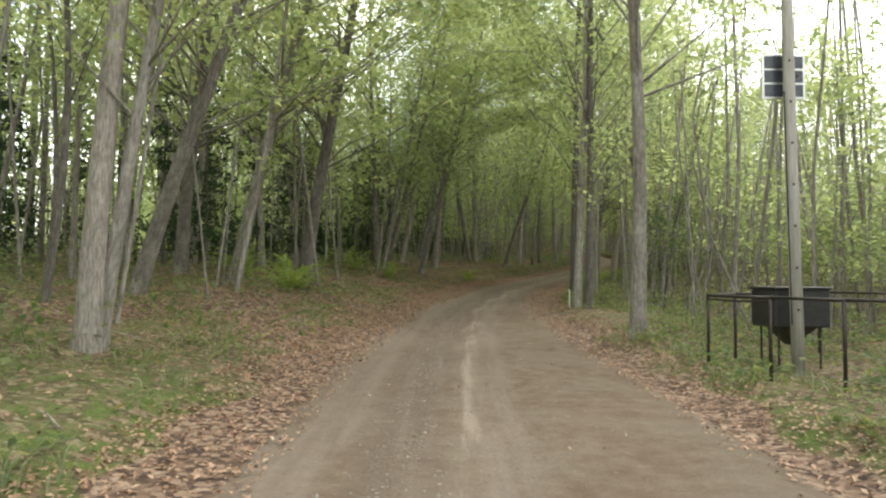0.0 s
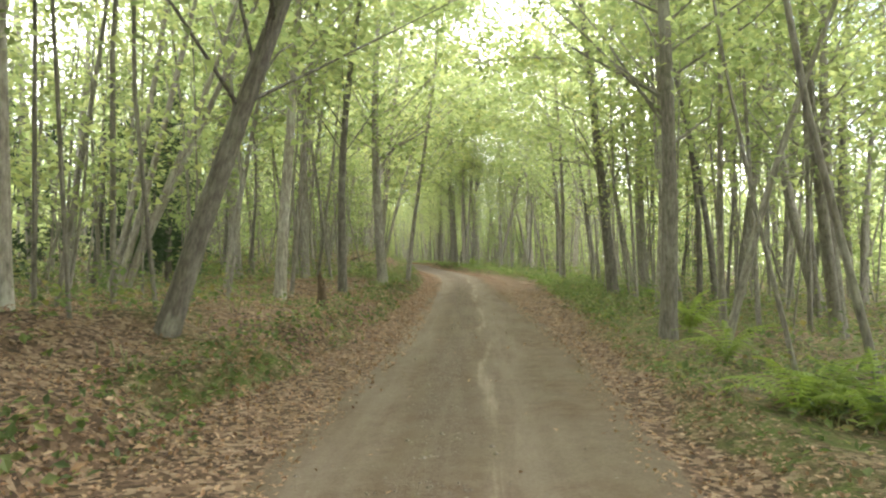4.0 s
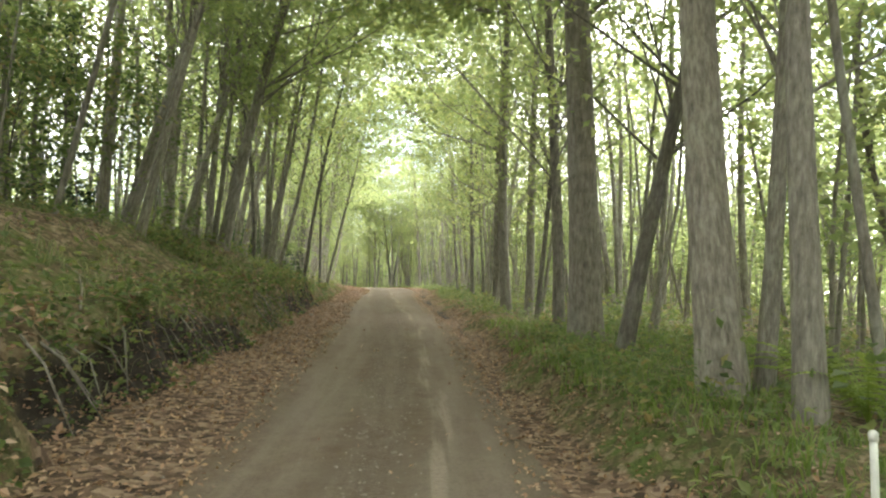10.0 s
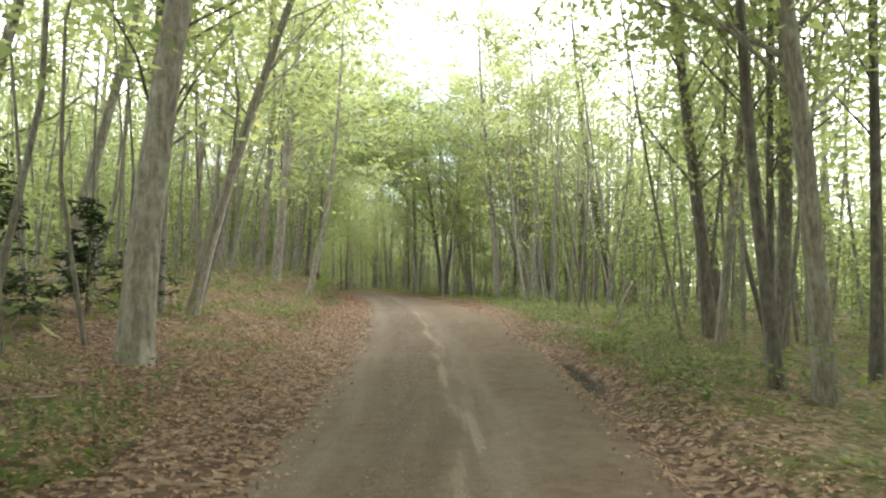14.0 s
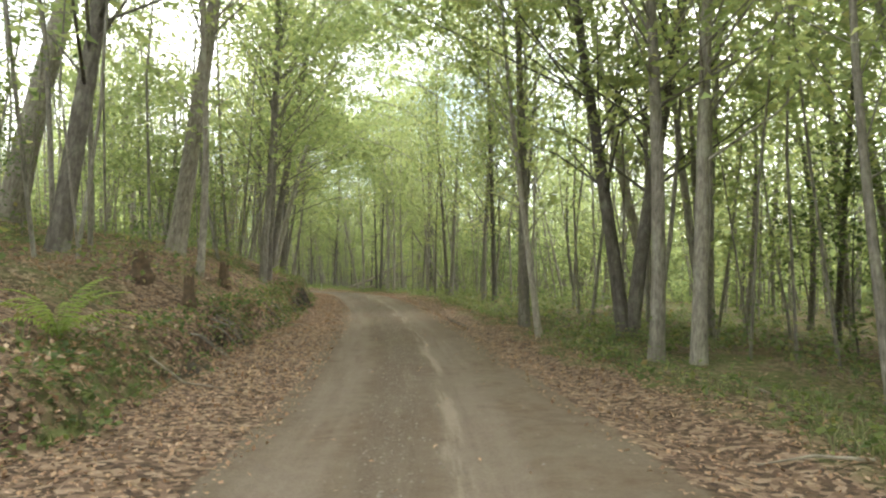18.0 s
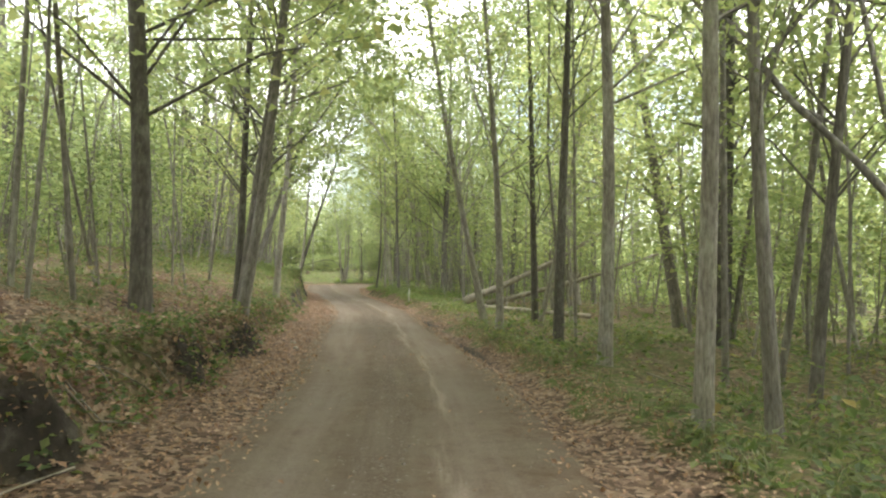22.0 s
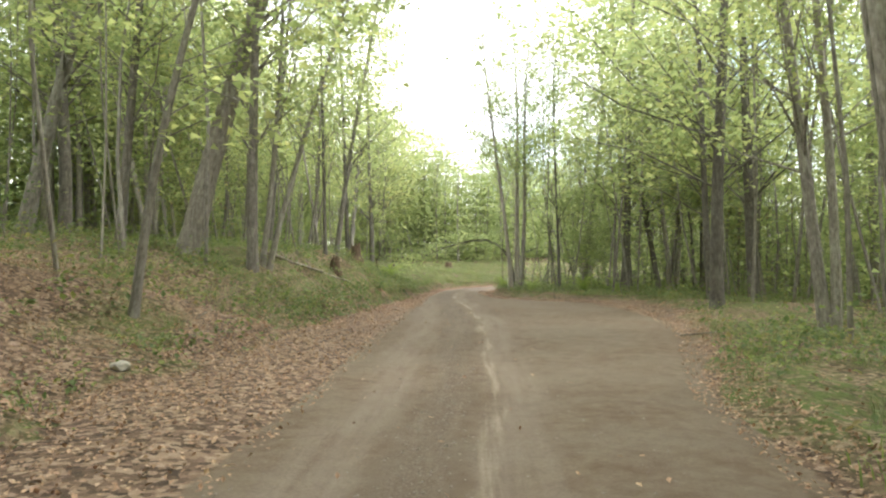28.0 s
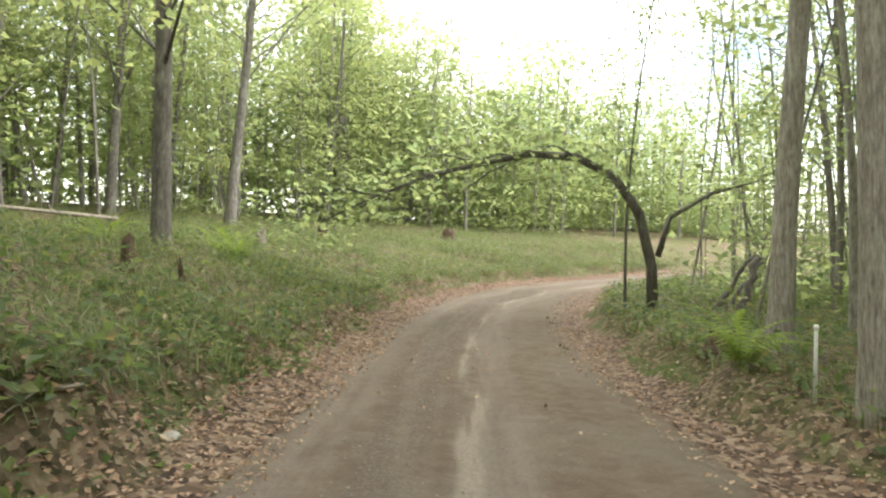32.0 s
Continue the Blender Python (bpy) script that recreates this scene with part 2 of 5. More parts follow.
def plan(s, d):
    """The place in plan at s along the road and d to its right."""
    s, d = np.asarray(s, float), np.asarray(d, float)
    c, t = on_line(LINE[:, :2], s), on_line(TANG, s)
    w, wt = on_line(WIDE, s), on_line(WTANG, s)
    near = c + np.stack([t[..., 1], -t[..., 0]], -1) * (d + overhang(s, d))[..., None]
    far = w + np.stack([wt[..., 1], -wt[..., 0]], -1) * d[..., None]
    k = np.clip((np.abs(d) - 14) / 30, 0, 1)[..., None]
    return near * (1 - k) + far * k


# cross-section: s, left bare edge, left leaf edge, bank step, bank rise, its run, slope behind, right bare edge, right leaf edge, right step
SECTION = np.array([
    (-42, -1.5, -2.1, 0.1, 0.5, 5, 0.05, 2.8, 3.4, 0.05),
    (6, -1.39, -2.11, 0.1, 0.6, 6, 0.05, 2.46, 2.95, 0.05),
    (20, -1.33, -2.16, 0.15, 0.7, 5, 0.05, 1.44, 2.24, 0.05),
    (29, -1.39, -2.75, 0.15, 0.68, 4, 0.05, 1.35, 2.18, 0.05),
    (42, -1.43, -2.34, 0.3, 0.63, 3.5, 0.04, 1.46, 1.99, 0.05),
    (46, -1.27, -2.13, 0.35, 0.34, 3.5, 0.01, 1.62, 2.11, 0.05),
    (63, -1.4, -2.09, 0.35, 0.2, 3, 0, 1.03, 2.79, 0.1),
    (68, -1.42, -2.27, 0.4, 0.57, 3, 0.05, 1.01, 2.95, 0.12),
    (77, -1.46, -2.6, 0.5, 0.73, 3, 0.04, 0.96, 2.23, 0.2),
])
SECTION = np.vstack([SECTION, [
    (85, -1.37, -2.49, 0.6, 0.86, 3, 0.03, 1.07, 1.75, 0.3),
    (94, -1.58, -2.75, 0.75, 1.38, 2.8, 0.03, 0.86, 1.29, 0.3),
    (107, -1.53, -2.49, 0.65, 0.99, 3, 0.05, 1.05, 1.65, 0.15),
    (111, -1.43, -2.34, 0.45, 0.42, 4, 0.04, 1.16, 1.75, 0.1),
    (120, -1.27, -2.32, 0.2, 0.21, 5, 0.02, 1.47, 2, 0.05),
    (128, -1.21, -2.5, 0.1, 0.42, 5, 0.04, 1.86, 2.43, 0.05),
    (138, -1.3, -2.6, 0.2, 0.67, 4, 0.07, 2.2, 2.9, 0),
    (149, -1.29, -2.79, 0.4, 0.94, 3.5, 0.08, 2.25, 3.42, 0),
    (155, -1.59, -2.99, 0.4, 1, 3.4, 0.08, 1.73, 3.04, 0),
]])
SECTION = np.vstack([SECTION, [
    (162, -1.59, -2.94, 0.45, 1.04, 3, 0.1, 1.3, 2.26, 0),
    (170, -1.37, -2.59, 0.55, 1.26, 3.2, 0.16, 1.23, 2.14, 0.05),
    (179, -1.43, -2.48, 0.65, 1.11, 3.5, 0.13, 1.23, 2.03, 0.05),
    (187, -1.59, -2.65, 0.7, 0.68, 4, 0.1, 1.16, 1.86, 0.05),
    (195, -1.67, -2.55, 0.6, 0.56, 4, 0.1, 1.19, 1.67, 0.05),
    (203, -1.65, -2.69, 0.4, 0.57, 4, 0.09, 1.06, 1.48, 0.05),
    (211, -1.49, -2.64, 0.8, 0.63, 4, 0.09, 1.15, 1.53, 0.15),
    (219, -1.47, -2.27, 1.15, 0.84, 4, 0.09, 1.29, 1.65, 0.35),
    (224, -1.4, -1.97, 0.95, 0.42, 4, 0.1, 1.44, 1.67, 0.3),
]])
SECTION = np.vstack([SECTION, [
    (231, -1.89, -3.22, 0.35, 0.9, 5, 0.13, 2.07, 2.21, 0.1),
    (238, -1.8, -3.76, 0.1, 1.22, 5, 0.13, 2.52, 2.61, 0.05),
    (244, -1.86, -3.49, 0.2, 1.29, 4.5, 0.1, 4.09, 4.23, 0.05),
    (250, -1.75, -3.04, 0.35, 1.38, 3, 0.09, 4.62, 5.85, 0.1),
    (255, -1.53, -2.49, 0.4, 1.44, 2.2, 0.08, 4.6, 6.6, 0.15),
    (260, -1.34, -2.08, 0.4, 1.42, 2.2, 0.07, 3, 4.2, 0.2),
    (264, -1.27, -1.89, 0.4, 1.13, 2.4, 0.06, 2.1, 2.7, 0.3),
    (270, -1.16, -1.7, 0.3, 0.86, 3.5, 0.08, 1.7, 2.3, 0.3),
    (284, -1.6, -2.3, 0.3, 0.84, 3.5, 0.08, 1.5, 2.1, 0.25),
]])
SECTION = np.vstack([SECTION, [
    (374, -1.5, -2.1, 0.25, 0.81, 6, 0.05, 1.5, 2, 0.15),
]])


def section(s):
    return [np.interp(s, SECTION[:, 0], SECTION[:, k]) for k in range(1, 10)]


WASHED = ((98, 136), (162, 178), (190, 208))


def washed(s):
    """Where water has cut a dark rill along the right edge of the track, 0 to 1."""
    out = 0.0 * np.asarray(s, float)
    for a, b in WASHED:
        out = np.maximum(out, smooth((s - a) / 4) * smooth((b - s) / 4))
    return out * (0.7 + 0.3 * np.sin(s * 0.9))


LEAFY = ((8, 62), (67, 84), (117, 209), (227, 246))


def leafy(s):
    """Where dry leaves lie deep over the slope beside the road, 0 to 1."""
    out = 0.0 * np.asarray(s, float)
    for a, b in LEAFY:
        out = np.maximum(out, smooth((s - a) / 3) * smooth((b - s) / 3))
    return out


def smooth(x):
    x = np.clip(x, 0, 1)
    return x * x * (3 - 2 * x)


def wave(x, y):
    return (np.sin(x * 0.61 + 1.3) * np.cos(y * 0.47) + 0.6 * np.sin(x * 1.37 - y * 0.83 + 0.7) + 0.4 * np.sin(x * 2.3 + y * 2.9)
            + 0.25 * np.sin(x * 4.9 - y * 4.1 + 2))


def ground_z(s, d):
    """The height of the ground."""
    s, d = np.asarray(s, float), np.asarray(d, float)
    le, ll, step, rise, run, back, re, rl, rstep = section(s)
    wig = 0.12 * np.sin(s * 1.9) + 0.10 * np.sin(s * 3.7 + 1) + 0.10 * np.sin(s * 0.83 + 2) + 0.03 * np.sin(s * 5.3)
    z = on_line(LINE[:, 2:3], s)[..., 0]
    # ruts and crown
    z = z - 0.025 * np.exp(-((d + 1.05) / 0.22) ** 2) - 0.025 * np.exp(-((d - 0.45) / 0.22) ** 2)
    # the left shoulder, the cut bank and the slope behind it
    ql = -(d - (ll + wig))
    z = z + 0.07 * smooth((le - d) / 0.8) + step * smooth(ql / (0.3 + 0.45 * np.sin(s * 0.8) ** 2))
    z = z + rise * smooth(ql / run) + back * np.clip(ql - run, 0, 14) + 0.03 * np.clip(ql - run - 14, 0, 30)
    # the right shoulder, a shallow ditch and the low verge
    qr = d - (rl + wig)
    z = z - 0.09 * np.exp(-((d - (re + rl) / 2) / 0.35) ** 2) - 0.1 * washed(s) * np.exp(-((d - (0.6 * re + 0.4 * rl)) / 0.17) ** 2) + rstep * smooth(qr / 0.5)
    fall = np.interp(s, [14, 21, 36, 50, 195, 208, 236, 250], [0.05, 0.22, 0.22, 0.05, 0.05, 0.12, 0.12, 0.04])
    z = z - fall * np.clip(qr - 0.7, 0, 5) - 0.04 * np.clip(qr - 5.7, 0, 22)
    p = plan(s, d)
    rough = smooth((np.maximum(ql, qr) + 0.2) / 2.5)
    z = z + wave(p[..., 0] * 1.3, p[..., 1] * 1.3) * (0.012 + 0.075 * rough)
    return z


def spot(s, d):
    p = plan(s, d)
    return Vector((float(p[0]), float(p[1]), float(ground_z(s, d))))


def heading(s):
    t = on_line(TANG, np.array(s, float))
    return math.degrees(math.atan2(-t[0], t[1]))


# ---- mesh helpers ----


def mesh_of(name, verts, faces, material, smooth_shade=False):
    me = bpy.data.meshes.new(name)
    me.from_pydata([tuple(v) for v in verts] if not isinstance(verts, np.ndarray) else verts.tolist(), [], faces if isinstance(faces, list) else faces.tolist())
    me.materials.append(material)
    if smooth_shade:
        me.polygons.foreach_set("use_smooth", [True] * len(me.polygons))
    me.update()
    return me


def part(name, data, parent, label=""):
    ob = new(name, data)
    ob.parent = parent
    return tagged(ob, label)


def tube(verts, faces, points, radii, sides=8):
    """Adds a tapered tube along the points."""
    base = len(verts)
    prev = None
    for i, p in enumerate(points):
        a = points[min(i + 1, len(points) - 1)] - points[max(i - 1, 0)]
        a = a.normalized() if a.length else Vector((0, 0, 1))
        u = (prev - a * prev.dot(a)) if prev else a.orthogonal()
        u = u.normalized()
        prev = u
        v = a.cross(u)
        for k in range(sides):
            w = 2 * math.pi * k / sides
            verts.append(p + (u * math.cos(w) + v * math.sin(w)) * radii[i])
    for i in range(len(points) - 1):
        for k in range(sides):
            q = base + i * sides
            faces.append((q + k, q + (k + 1) % sides, q + sides + (k + 1) % sides, q + sides + k))
    faces.append(tuple(base + (len(points) - 1) * sides + k for k in range(sides)))
    return verts, faces


def leaf_mesh(name, places, sizes, ups, material, rng, slim=0.8, far=False):
    """One mesh of folded leaves: at each place a blade of two triangles pairs round its midrib."""
    n = len(places)
    places, sizes = np.asarray(places), np.asarray(sizes)[:, None]
    a = rng.normal(size=(n, 3))
    a[:, 2] *= 0.45
    a /= np.linalg.norm(a, axis=1)[:, None]
    up = np.asarray(ups) + rng.normal(size=(n, 3)) * 0.45
    b = np.cross(up, a)
    b /= np.linalg.norm(b, axis=1)[:, None] + 1e-9
    nrm = np.cross(a, b)
    tip, stem = places + a * sizes * 0.55, places - a * sizes * 0.5
    l = places + b * sizes * slim * 0.5 + nrm * sizes * 0.12
    r = places - b * sizes * slim * 0.5 + nrm * sizes * 0.12
    if far:
        return mesh_of(name, np.stack([stem, r - b * 0.3 * sizes, tip], 1).reshape(-1, 3) , np.arange(n * 3).reshape(-1, 3), material)
    v = np.stack([stem, r, tip, l], 1).reshape(-1, 3)
    i = np.arange(n)[:, None] * 4
    faces = np.concatenate([np.hstack([i, i + 1, i + 2]), np.hstack([i, i + 2, i + 3])], 0)
    return mesh_of(name, v, faces, material)


# ---- ground ----
cols = np.r_[-420, -260, -160, -100, -70, -50, -38, -30, -24, -19, -15, -12, -10, np.arange(-8.5, -3.6, 0.4), np.arange(-3.6, -1.2, 0.15), np.arange(-1.2, 0.5, 0.22),
             np.arange(0.5, 3.2, 0.18), np.arange(3.2, 8, 0.5), 8.5, 10, 12, 15, 19, 24, 30, 38, 50, 70, 100, 160, 260, 420]
rows_s = np.r_[np.arange(S0 + 0.2, -6, 3.0), np.arange(-6, 280, 0.4), np.arange(280, S1 - 0.2, 2.0)]
SS, DD = np.meshgrid(rows_s, cols, indexing="ij")
PP, ZZ = plan(SS, DD), ground_z(SS, DD)
far_fall = np.clip((np.abs(DD) - 40) / 200, 0, 2)
V = np.dstack([PP, ZZ - far_fall * 3])
nr, nc = SS.shape
# both ends run on to the horizon
first, last = V[0].copy(), V[-1].copy()
first[:, :2] -= 600 * TANG[0]
last[:, :2] += 600 * TANG[-1]
V = np.concatenate([first[None], V, last[None]], 0)
SS = np.concatenate([SS[:1] - 600, SS, SS[-1:] + 600], 0)
DD = np.concatenate([DD[:1], DD, DD[-1:]], 0)
nr += 2
idx = np.arange(nr * nc).reshape(nr, nc)
quads = np.stack([idx[:-1, :-1], idx[:-1, 1:], idx[1:, 1:], idx[1:, :-1]], -1).reshape(-1, 4)


def ground_material():
    m, t, b = nodes_of("forest_floor_and_dirt_road")
    geo = t.nodes.new("ShaderNodeTexCoord").outputs["Object"]
    at = t.nodes.new("ShaderNodeAttribute")
    at.attribute_name = "zone"
    sep = t.nodes.new("ShaderNodeSeparateColor")
    t.links.new(at.outputs["Color"], sep.inputs["Color"])
    road, shoulder, grass = sep.outputs[0], sep.outputs[1], sep.outputs[2]
    at2 = t.nodes.new("ShaderNodeAttribute")
    at2.attribute_name = "across"
    dist, along = at2.outputs["Vector"], None
    s2 = t.nodes.new("ShaderNodeSeparateXYZ")
    t.links.new(dist, s2.inputs[0])
    d, s = s2.outputs[0], s2.outputs[1]
    fine = noise_of(t, geo, 38.0, 6, 0.75)
    mid = noise_of(t, geo, 5.0, 5, 0.65)
    big = noise_of(t, geo, 0.55, 4, 0.6)
    # dirt: reddish brown, paler and greyer where wheels pack it
    dirt = ramp_of(t, mid, [(0.28, (0.109, 0.076, 0.053)), (0.5, (0.149, 0.113, 0.081)), (0.75, (0.189, 0.153, 0.114))])
    dirt = mix_of(t, range_of(t, big, 0.4, 0.65, 0.0, 0.5), dirt, (0.182, 0.155, 0.121))
    wob = math_of(t, "ADD", d, math_of(t, "MULTIPLY", math_of(t, "SUBTRACT", noise_of(t, dist, 0.35, 3, 0.5, (0.2, 1.0, 1.0)), 0.5), 0.7))

    def lane(at_d, width):
        q = math_of(t, "ABSOLUTE", math_of(t, "SUBTRACT", wob, at_d))
        return range_of(t, q, width * 0.35, width, 1.0, 0.0)
    streak = noise_of(t, dist, 3.0, 4, 0.6, (1.8, 0.12, 1.0))
    packed = math_of(t, "MULTIPLY", math_of(t, "MAXIMUM", lane(-1.02, 0.42), lane(0.42, 0.42)), range_of(t, streak, 0.3, 0.65, 0.1, 0.6))
    dirt = mix_of(t, packed, dirt, (0.231, 0.192, 0.159))
    pale = math_of(t, "MULTIPLY", lane(0.2, 0.12), range_of(t, streak, 0.45, 0.6, 0.0, 0.5))
    dirt = mix_of(t, pale, dirt, (0.346, 0.294, 0.240))
    crown = math_of(t, "MULTIPLY", lane(-0.3, 0.36), range_of(t, fine, 0.46, 0.6, 0.0, 0.75))
    dirt = mix_of(t, math_of(t, 'MULTIPLY', lane(-0.3, 0.42), range_of(t, streak, 0.35, 0.6, 0.1, 0.55)), dirt, (0.081, 0.058, 0.043))
    dirt = mix_of(t, crown, dirt, (0.222, 0.185, 0.148))
    dirt = mix_of(t, range_of(t, fine, 0.35, 0.7, 0.0, 0.4), dirt, (0.074, 0.050, 0.036))
    # dry leaves and soil
    cell = add(t, "ShaderNodeTexVoronoi", Scale=19.0)
    t.links.new(mix_of(t, 0.1, geo, add(t, "ShaderNodeTexNoise", Scale=9.0).outputs["Color"]), cell.inputs["Vector"])
    pick = t.nodes.new("ShaderNodeSeparateColor")
    t.links.new(cell.outputs["Color"], pick.inputs["Color"])
    leafy = math_of(t, "ADD", math_of(t, "MULTIPLY", pick.outputs[0], 0.6), math_of(t, "MULTIPLY", fine, 0.4))
    litter = ramp_of(t, leafy, [(0.2, (0.05, 0.036, 0.027)), (0.42, (0.11, 0.074, 0.053)), (0.62, (0.19, 0.128, 0.09)), (0.8, (0.3, 0.225, 0.165))])
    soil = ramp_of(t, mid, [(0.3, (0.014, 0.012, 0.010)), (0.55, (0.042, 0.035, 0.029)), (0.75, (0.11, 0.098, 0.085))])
    green = ramp_of(t, fine, [(0.3, (0.03, 0.05, 0.014)), (0.55, (0.085, 0.12, 0.03)), (0.75, (0.17, 0.19, 0.06))])
    wood = mix_of(t, range_of(t, big, 0.42, 0.62, 0.1, 0.7), litter, green)
    verge = mix_of(t, math_of(t, "MULTIPLY", range_of(t, mid, 0.4, 0.6, 0.25, 1.0), range_of(t, big, 0.38, 0.58, 0.25, 0.95)), litter, green)
    c = mix_of(t, grass, wood, verge)
    c = mix_of(t, range_of(t, math_of(t, "ADD", shoulder, math_of(t, "MULTIPLY", math_of(t, "SUBTRACT", fine, 0.5), 0.9)), 0.35, 0.6), c, litter)
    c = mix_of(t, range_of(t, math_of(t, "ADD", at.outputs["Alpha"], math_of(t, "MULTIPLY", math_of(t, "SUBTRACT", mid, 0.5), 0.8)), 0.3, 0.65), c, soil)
    c = mix_of(t, range_of(t, math_of(t, "ADD", road, math_of(t, "MULTIPLY", math_of(t, "SUBTRACT", mid, 0.5), 0.7)), 0.35, 0.62), c, dirt)
    t.links.new(c, b.inputs["Base Color"])
    b.inputs["Roughness"].default_value = 0.95
    b.inputs["Specular IOR Level"].default_value = 0.15
    bump_of(t, b, math_of(t, "ADD", fine, math_of(t, "MULTIPLY", mid, 1.5)), 0.6, 0.035)
    return m


ground_me = mesh_of("ground", V.reshape(-1, 3), quads, ground_material(), True)
le, ll, step, rise, run, back, re, rl, rstep = section(SS)
wig = 0.12 * np.sin(SS * 1.9) + 0.10 * np.sin(SS * 3.7 + 1) + 0.10 * np.sin(SS * 0.83 + 2) + 0.03 * np.sin(SS * 5.3)
road_w = smooth((DD - le) / 0.35 + 0.5) * smooth((re - DD) / 0.35 + 0.5)
shoulder_w = smooth((DD - ll - wig) / 0.25 + 0.5) * smooth((rl + wig - DD) / 0.5 + 0.5)
slope_w = leafy(SS) * smooth((ll - DD) / 0.4 + 0.5) * smooth((DD - ll + 5.5) / 2.5) * (0.55 + 0.25 * np.sin(SS * 1.1 + DD * 1.7) + 0.2 * np.sin(SS * 0.7 - DD * 2.3))
shoulder_w = np.maximum(shoulder_w, slope_w)
grass_w = smooth((8 - np.abs(DD)) / 5)
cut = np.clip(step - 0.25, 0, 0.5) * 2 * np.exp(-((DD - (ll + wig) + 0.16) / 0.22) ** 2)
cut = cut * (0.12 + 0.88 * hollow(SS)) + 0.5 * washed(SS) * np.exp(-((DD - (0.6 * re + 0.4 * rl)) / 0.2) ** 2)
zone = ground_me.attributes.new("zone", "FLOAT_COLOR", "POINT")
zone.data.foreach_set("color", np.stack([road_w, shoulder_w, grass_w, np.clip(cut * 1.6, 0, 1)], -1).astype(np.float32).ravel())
across = ground_me.attributes.new("across", "FLOAT_VECTOR", "POINT")
across.data.foreach_set("vector", np.stack([DD, SS, 0 * SS], -1).astype(np.float32).ravel())
ground = tagged(new("ground", ground_me), "brown dirt forest road between leaf-strewn mossy verges", "ground", kind="structure")

# ---- trees ----


def curve_points(height, rng, bend=0.06, n=9, start=Vector((0, 0, 0))):
    a, b = rng.uniform(0, 6.28), rng.uniform(0, 6.28)
    out = []
    for i in range(n):
        u = i / (n - 1)
        off = bend * height * (math.sin(u * 2.6 + a) - math.sin(a)) * 0.5
        off2 = bend * height * (math.sin(u * 3.7 + b) - math.sin(b)) * 0.35
        out.append(start + Vector((off, off2, height * u - 0.35 * (i == 0))))
    return out


def broadleaf(name, seed, height, radius, bare, spread, sprays, leaves, size, bark, stems=1, low=0.0, sides=9, bend=0.06):
    """A leafy tree: a flared, curved trunk with limbs, and a crown of leaf sprays on the twigs."""
    rng = np.random.default_rng(seed)
    verts, faces = [], []
    twigs = []
    for k in range(stems):
        turn = rng.uniform(0, 6.28) if stems > 1 else 0
        lean = Vector((math.cos(turn), math.sin(turn), 0)) * (height * rng.uniform(0.06, 0.16) if stems > 1 else 0)
        h = height * rng.uniform(0.85, 1.0)
        pts = curve_points(h, rng, bend, 11)
        pts = [p + lean * (max(p.z, 0.0) / h) ** 1.1 + Vector((math.cos(turn), math.sin(turn), 0)) * (radius * 0.8 if stems > 1 else 0) for p in pts]
        r0 = radius * (0.72 if stems > 1 else 1.0)
        rad = [r0 * (1.0 - 0.82 * i / 10) * (1.3 if i == 0 else 1.0) for i in range(11)]
        pts.insert(1, pts[0].lerp(pts[1], 0.45))
        rad.insert(1, r0 * 1.03)
        first = len(verts)
        tube(verts, faces, pts, rad, sides)
        if k:
            faces.append((0, first, first + 1))
        # limbs
        for j in range(int(sprays)):
            u = bare + (1 - bare) * ((j + rng.uniform(0, 1)) / sprays) ** 1.25
            if rng.uniform() < low:
                u = rng.uniform(max(0.2, bare * 0.6), bare)
            i = min(int(u * 11), 10)
            p = pts[i].lerp(pts[i + 1], u * 11 - i)
            w = rng.uniform(0, 6.28)
            reach = spread * rng.uniform(0.55, 1.1) * (1.15 - 0.6 * max(0, u - 0.5) / 0.5)
            rise = reach * rng.uniform(0.55, 1.5)
            end = p + Vector((math.cos(w) * reach, math.sin(w) * reach, rise))
            mid = p.lerp(end, 0.5) + Vector((rng.normal() * 0.08, rng.normal() * 0.08, rng.uniform(-0.12, 0.1))) * reach
            r = max(0.008, min(0.034, rad[i] * 0.24))
            root = len(verts)
            tube(verts, faces, [p, mid, end], [r, r * 0.6, r * 0.2], 5)
            faces.append((first + i * sides, root, root + 1))
            twigs.append((p, mid, end, reach))
    trunk = mesh_of(name + "_trunk", verts, faces, bark, True)
    places, sizes, ups = [], [], []
    per = max(1, leaves // len(twigs))
    for p, mid, end, reach in twigs:
        clumps = 5
        for c in range(clumps):
            u = rng.uniform(0.35, 1.1)
            q = mid.lerp(end, (u - 0.5) * 2) if u > 0.5 else p.lerp(mid, u * 2)
            q = q + Vector(rng.normal(size=3)) * reach * 0.16
            n = max(3, int(per * 1.9) // clumps)
            off = rng.normal(size=(n, 3)) * np.array([0.36, 0.36, 0.11]) * (0.55 + reach * 0.28)
            places.append(np.array(q) + off)
            sizes.append(rng.uniform(0.7, 1.3, n) * size * 0.76)
            ups.append(np.tile([0, 0, 1.0], (n, 1)))
    crown = leaf_mesh(name + "_crown", np.concatenate(places), np.concatenate(sizes), np.concatenate(ups), LEAF if name != "sapling" else LEAF_LOW if seed % 2 else LEAF, rng, far=True)
    return trunk, crown


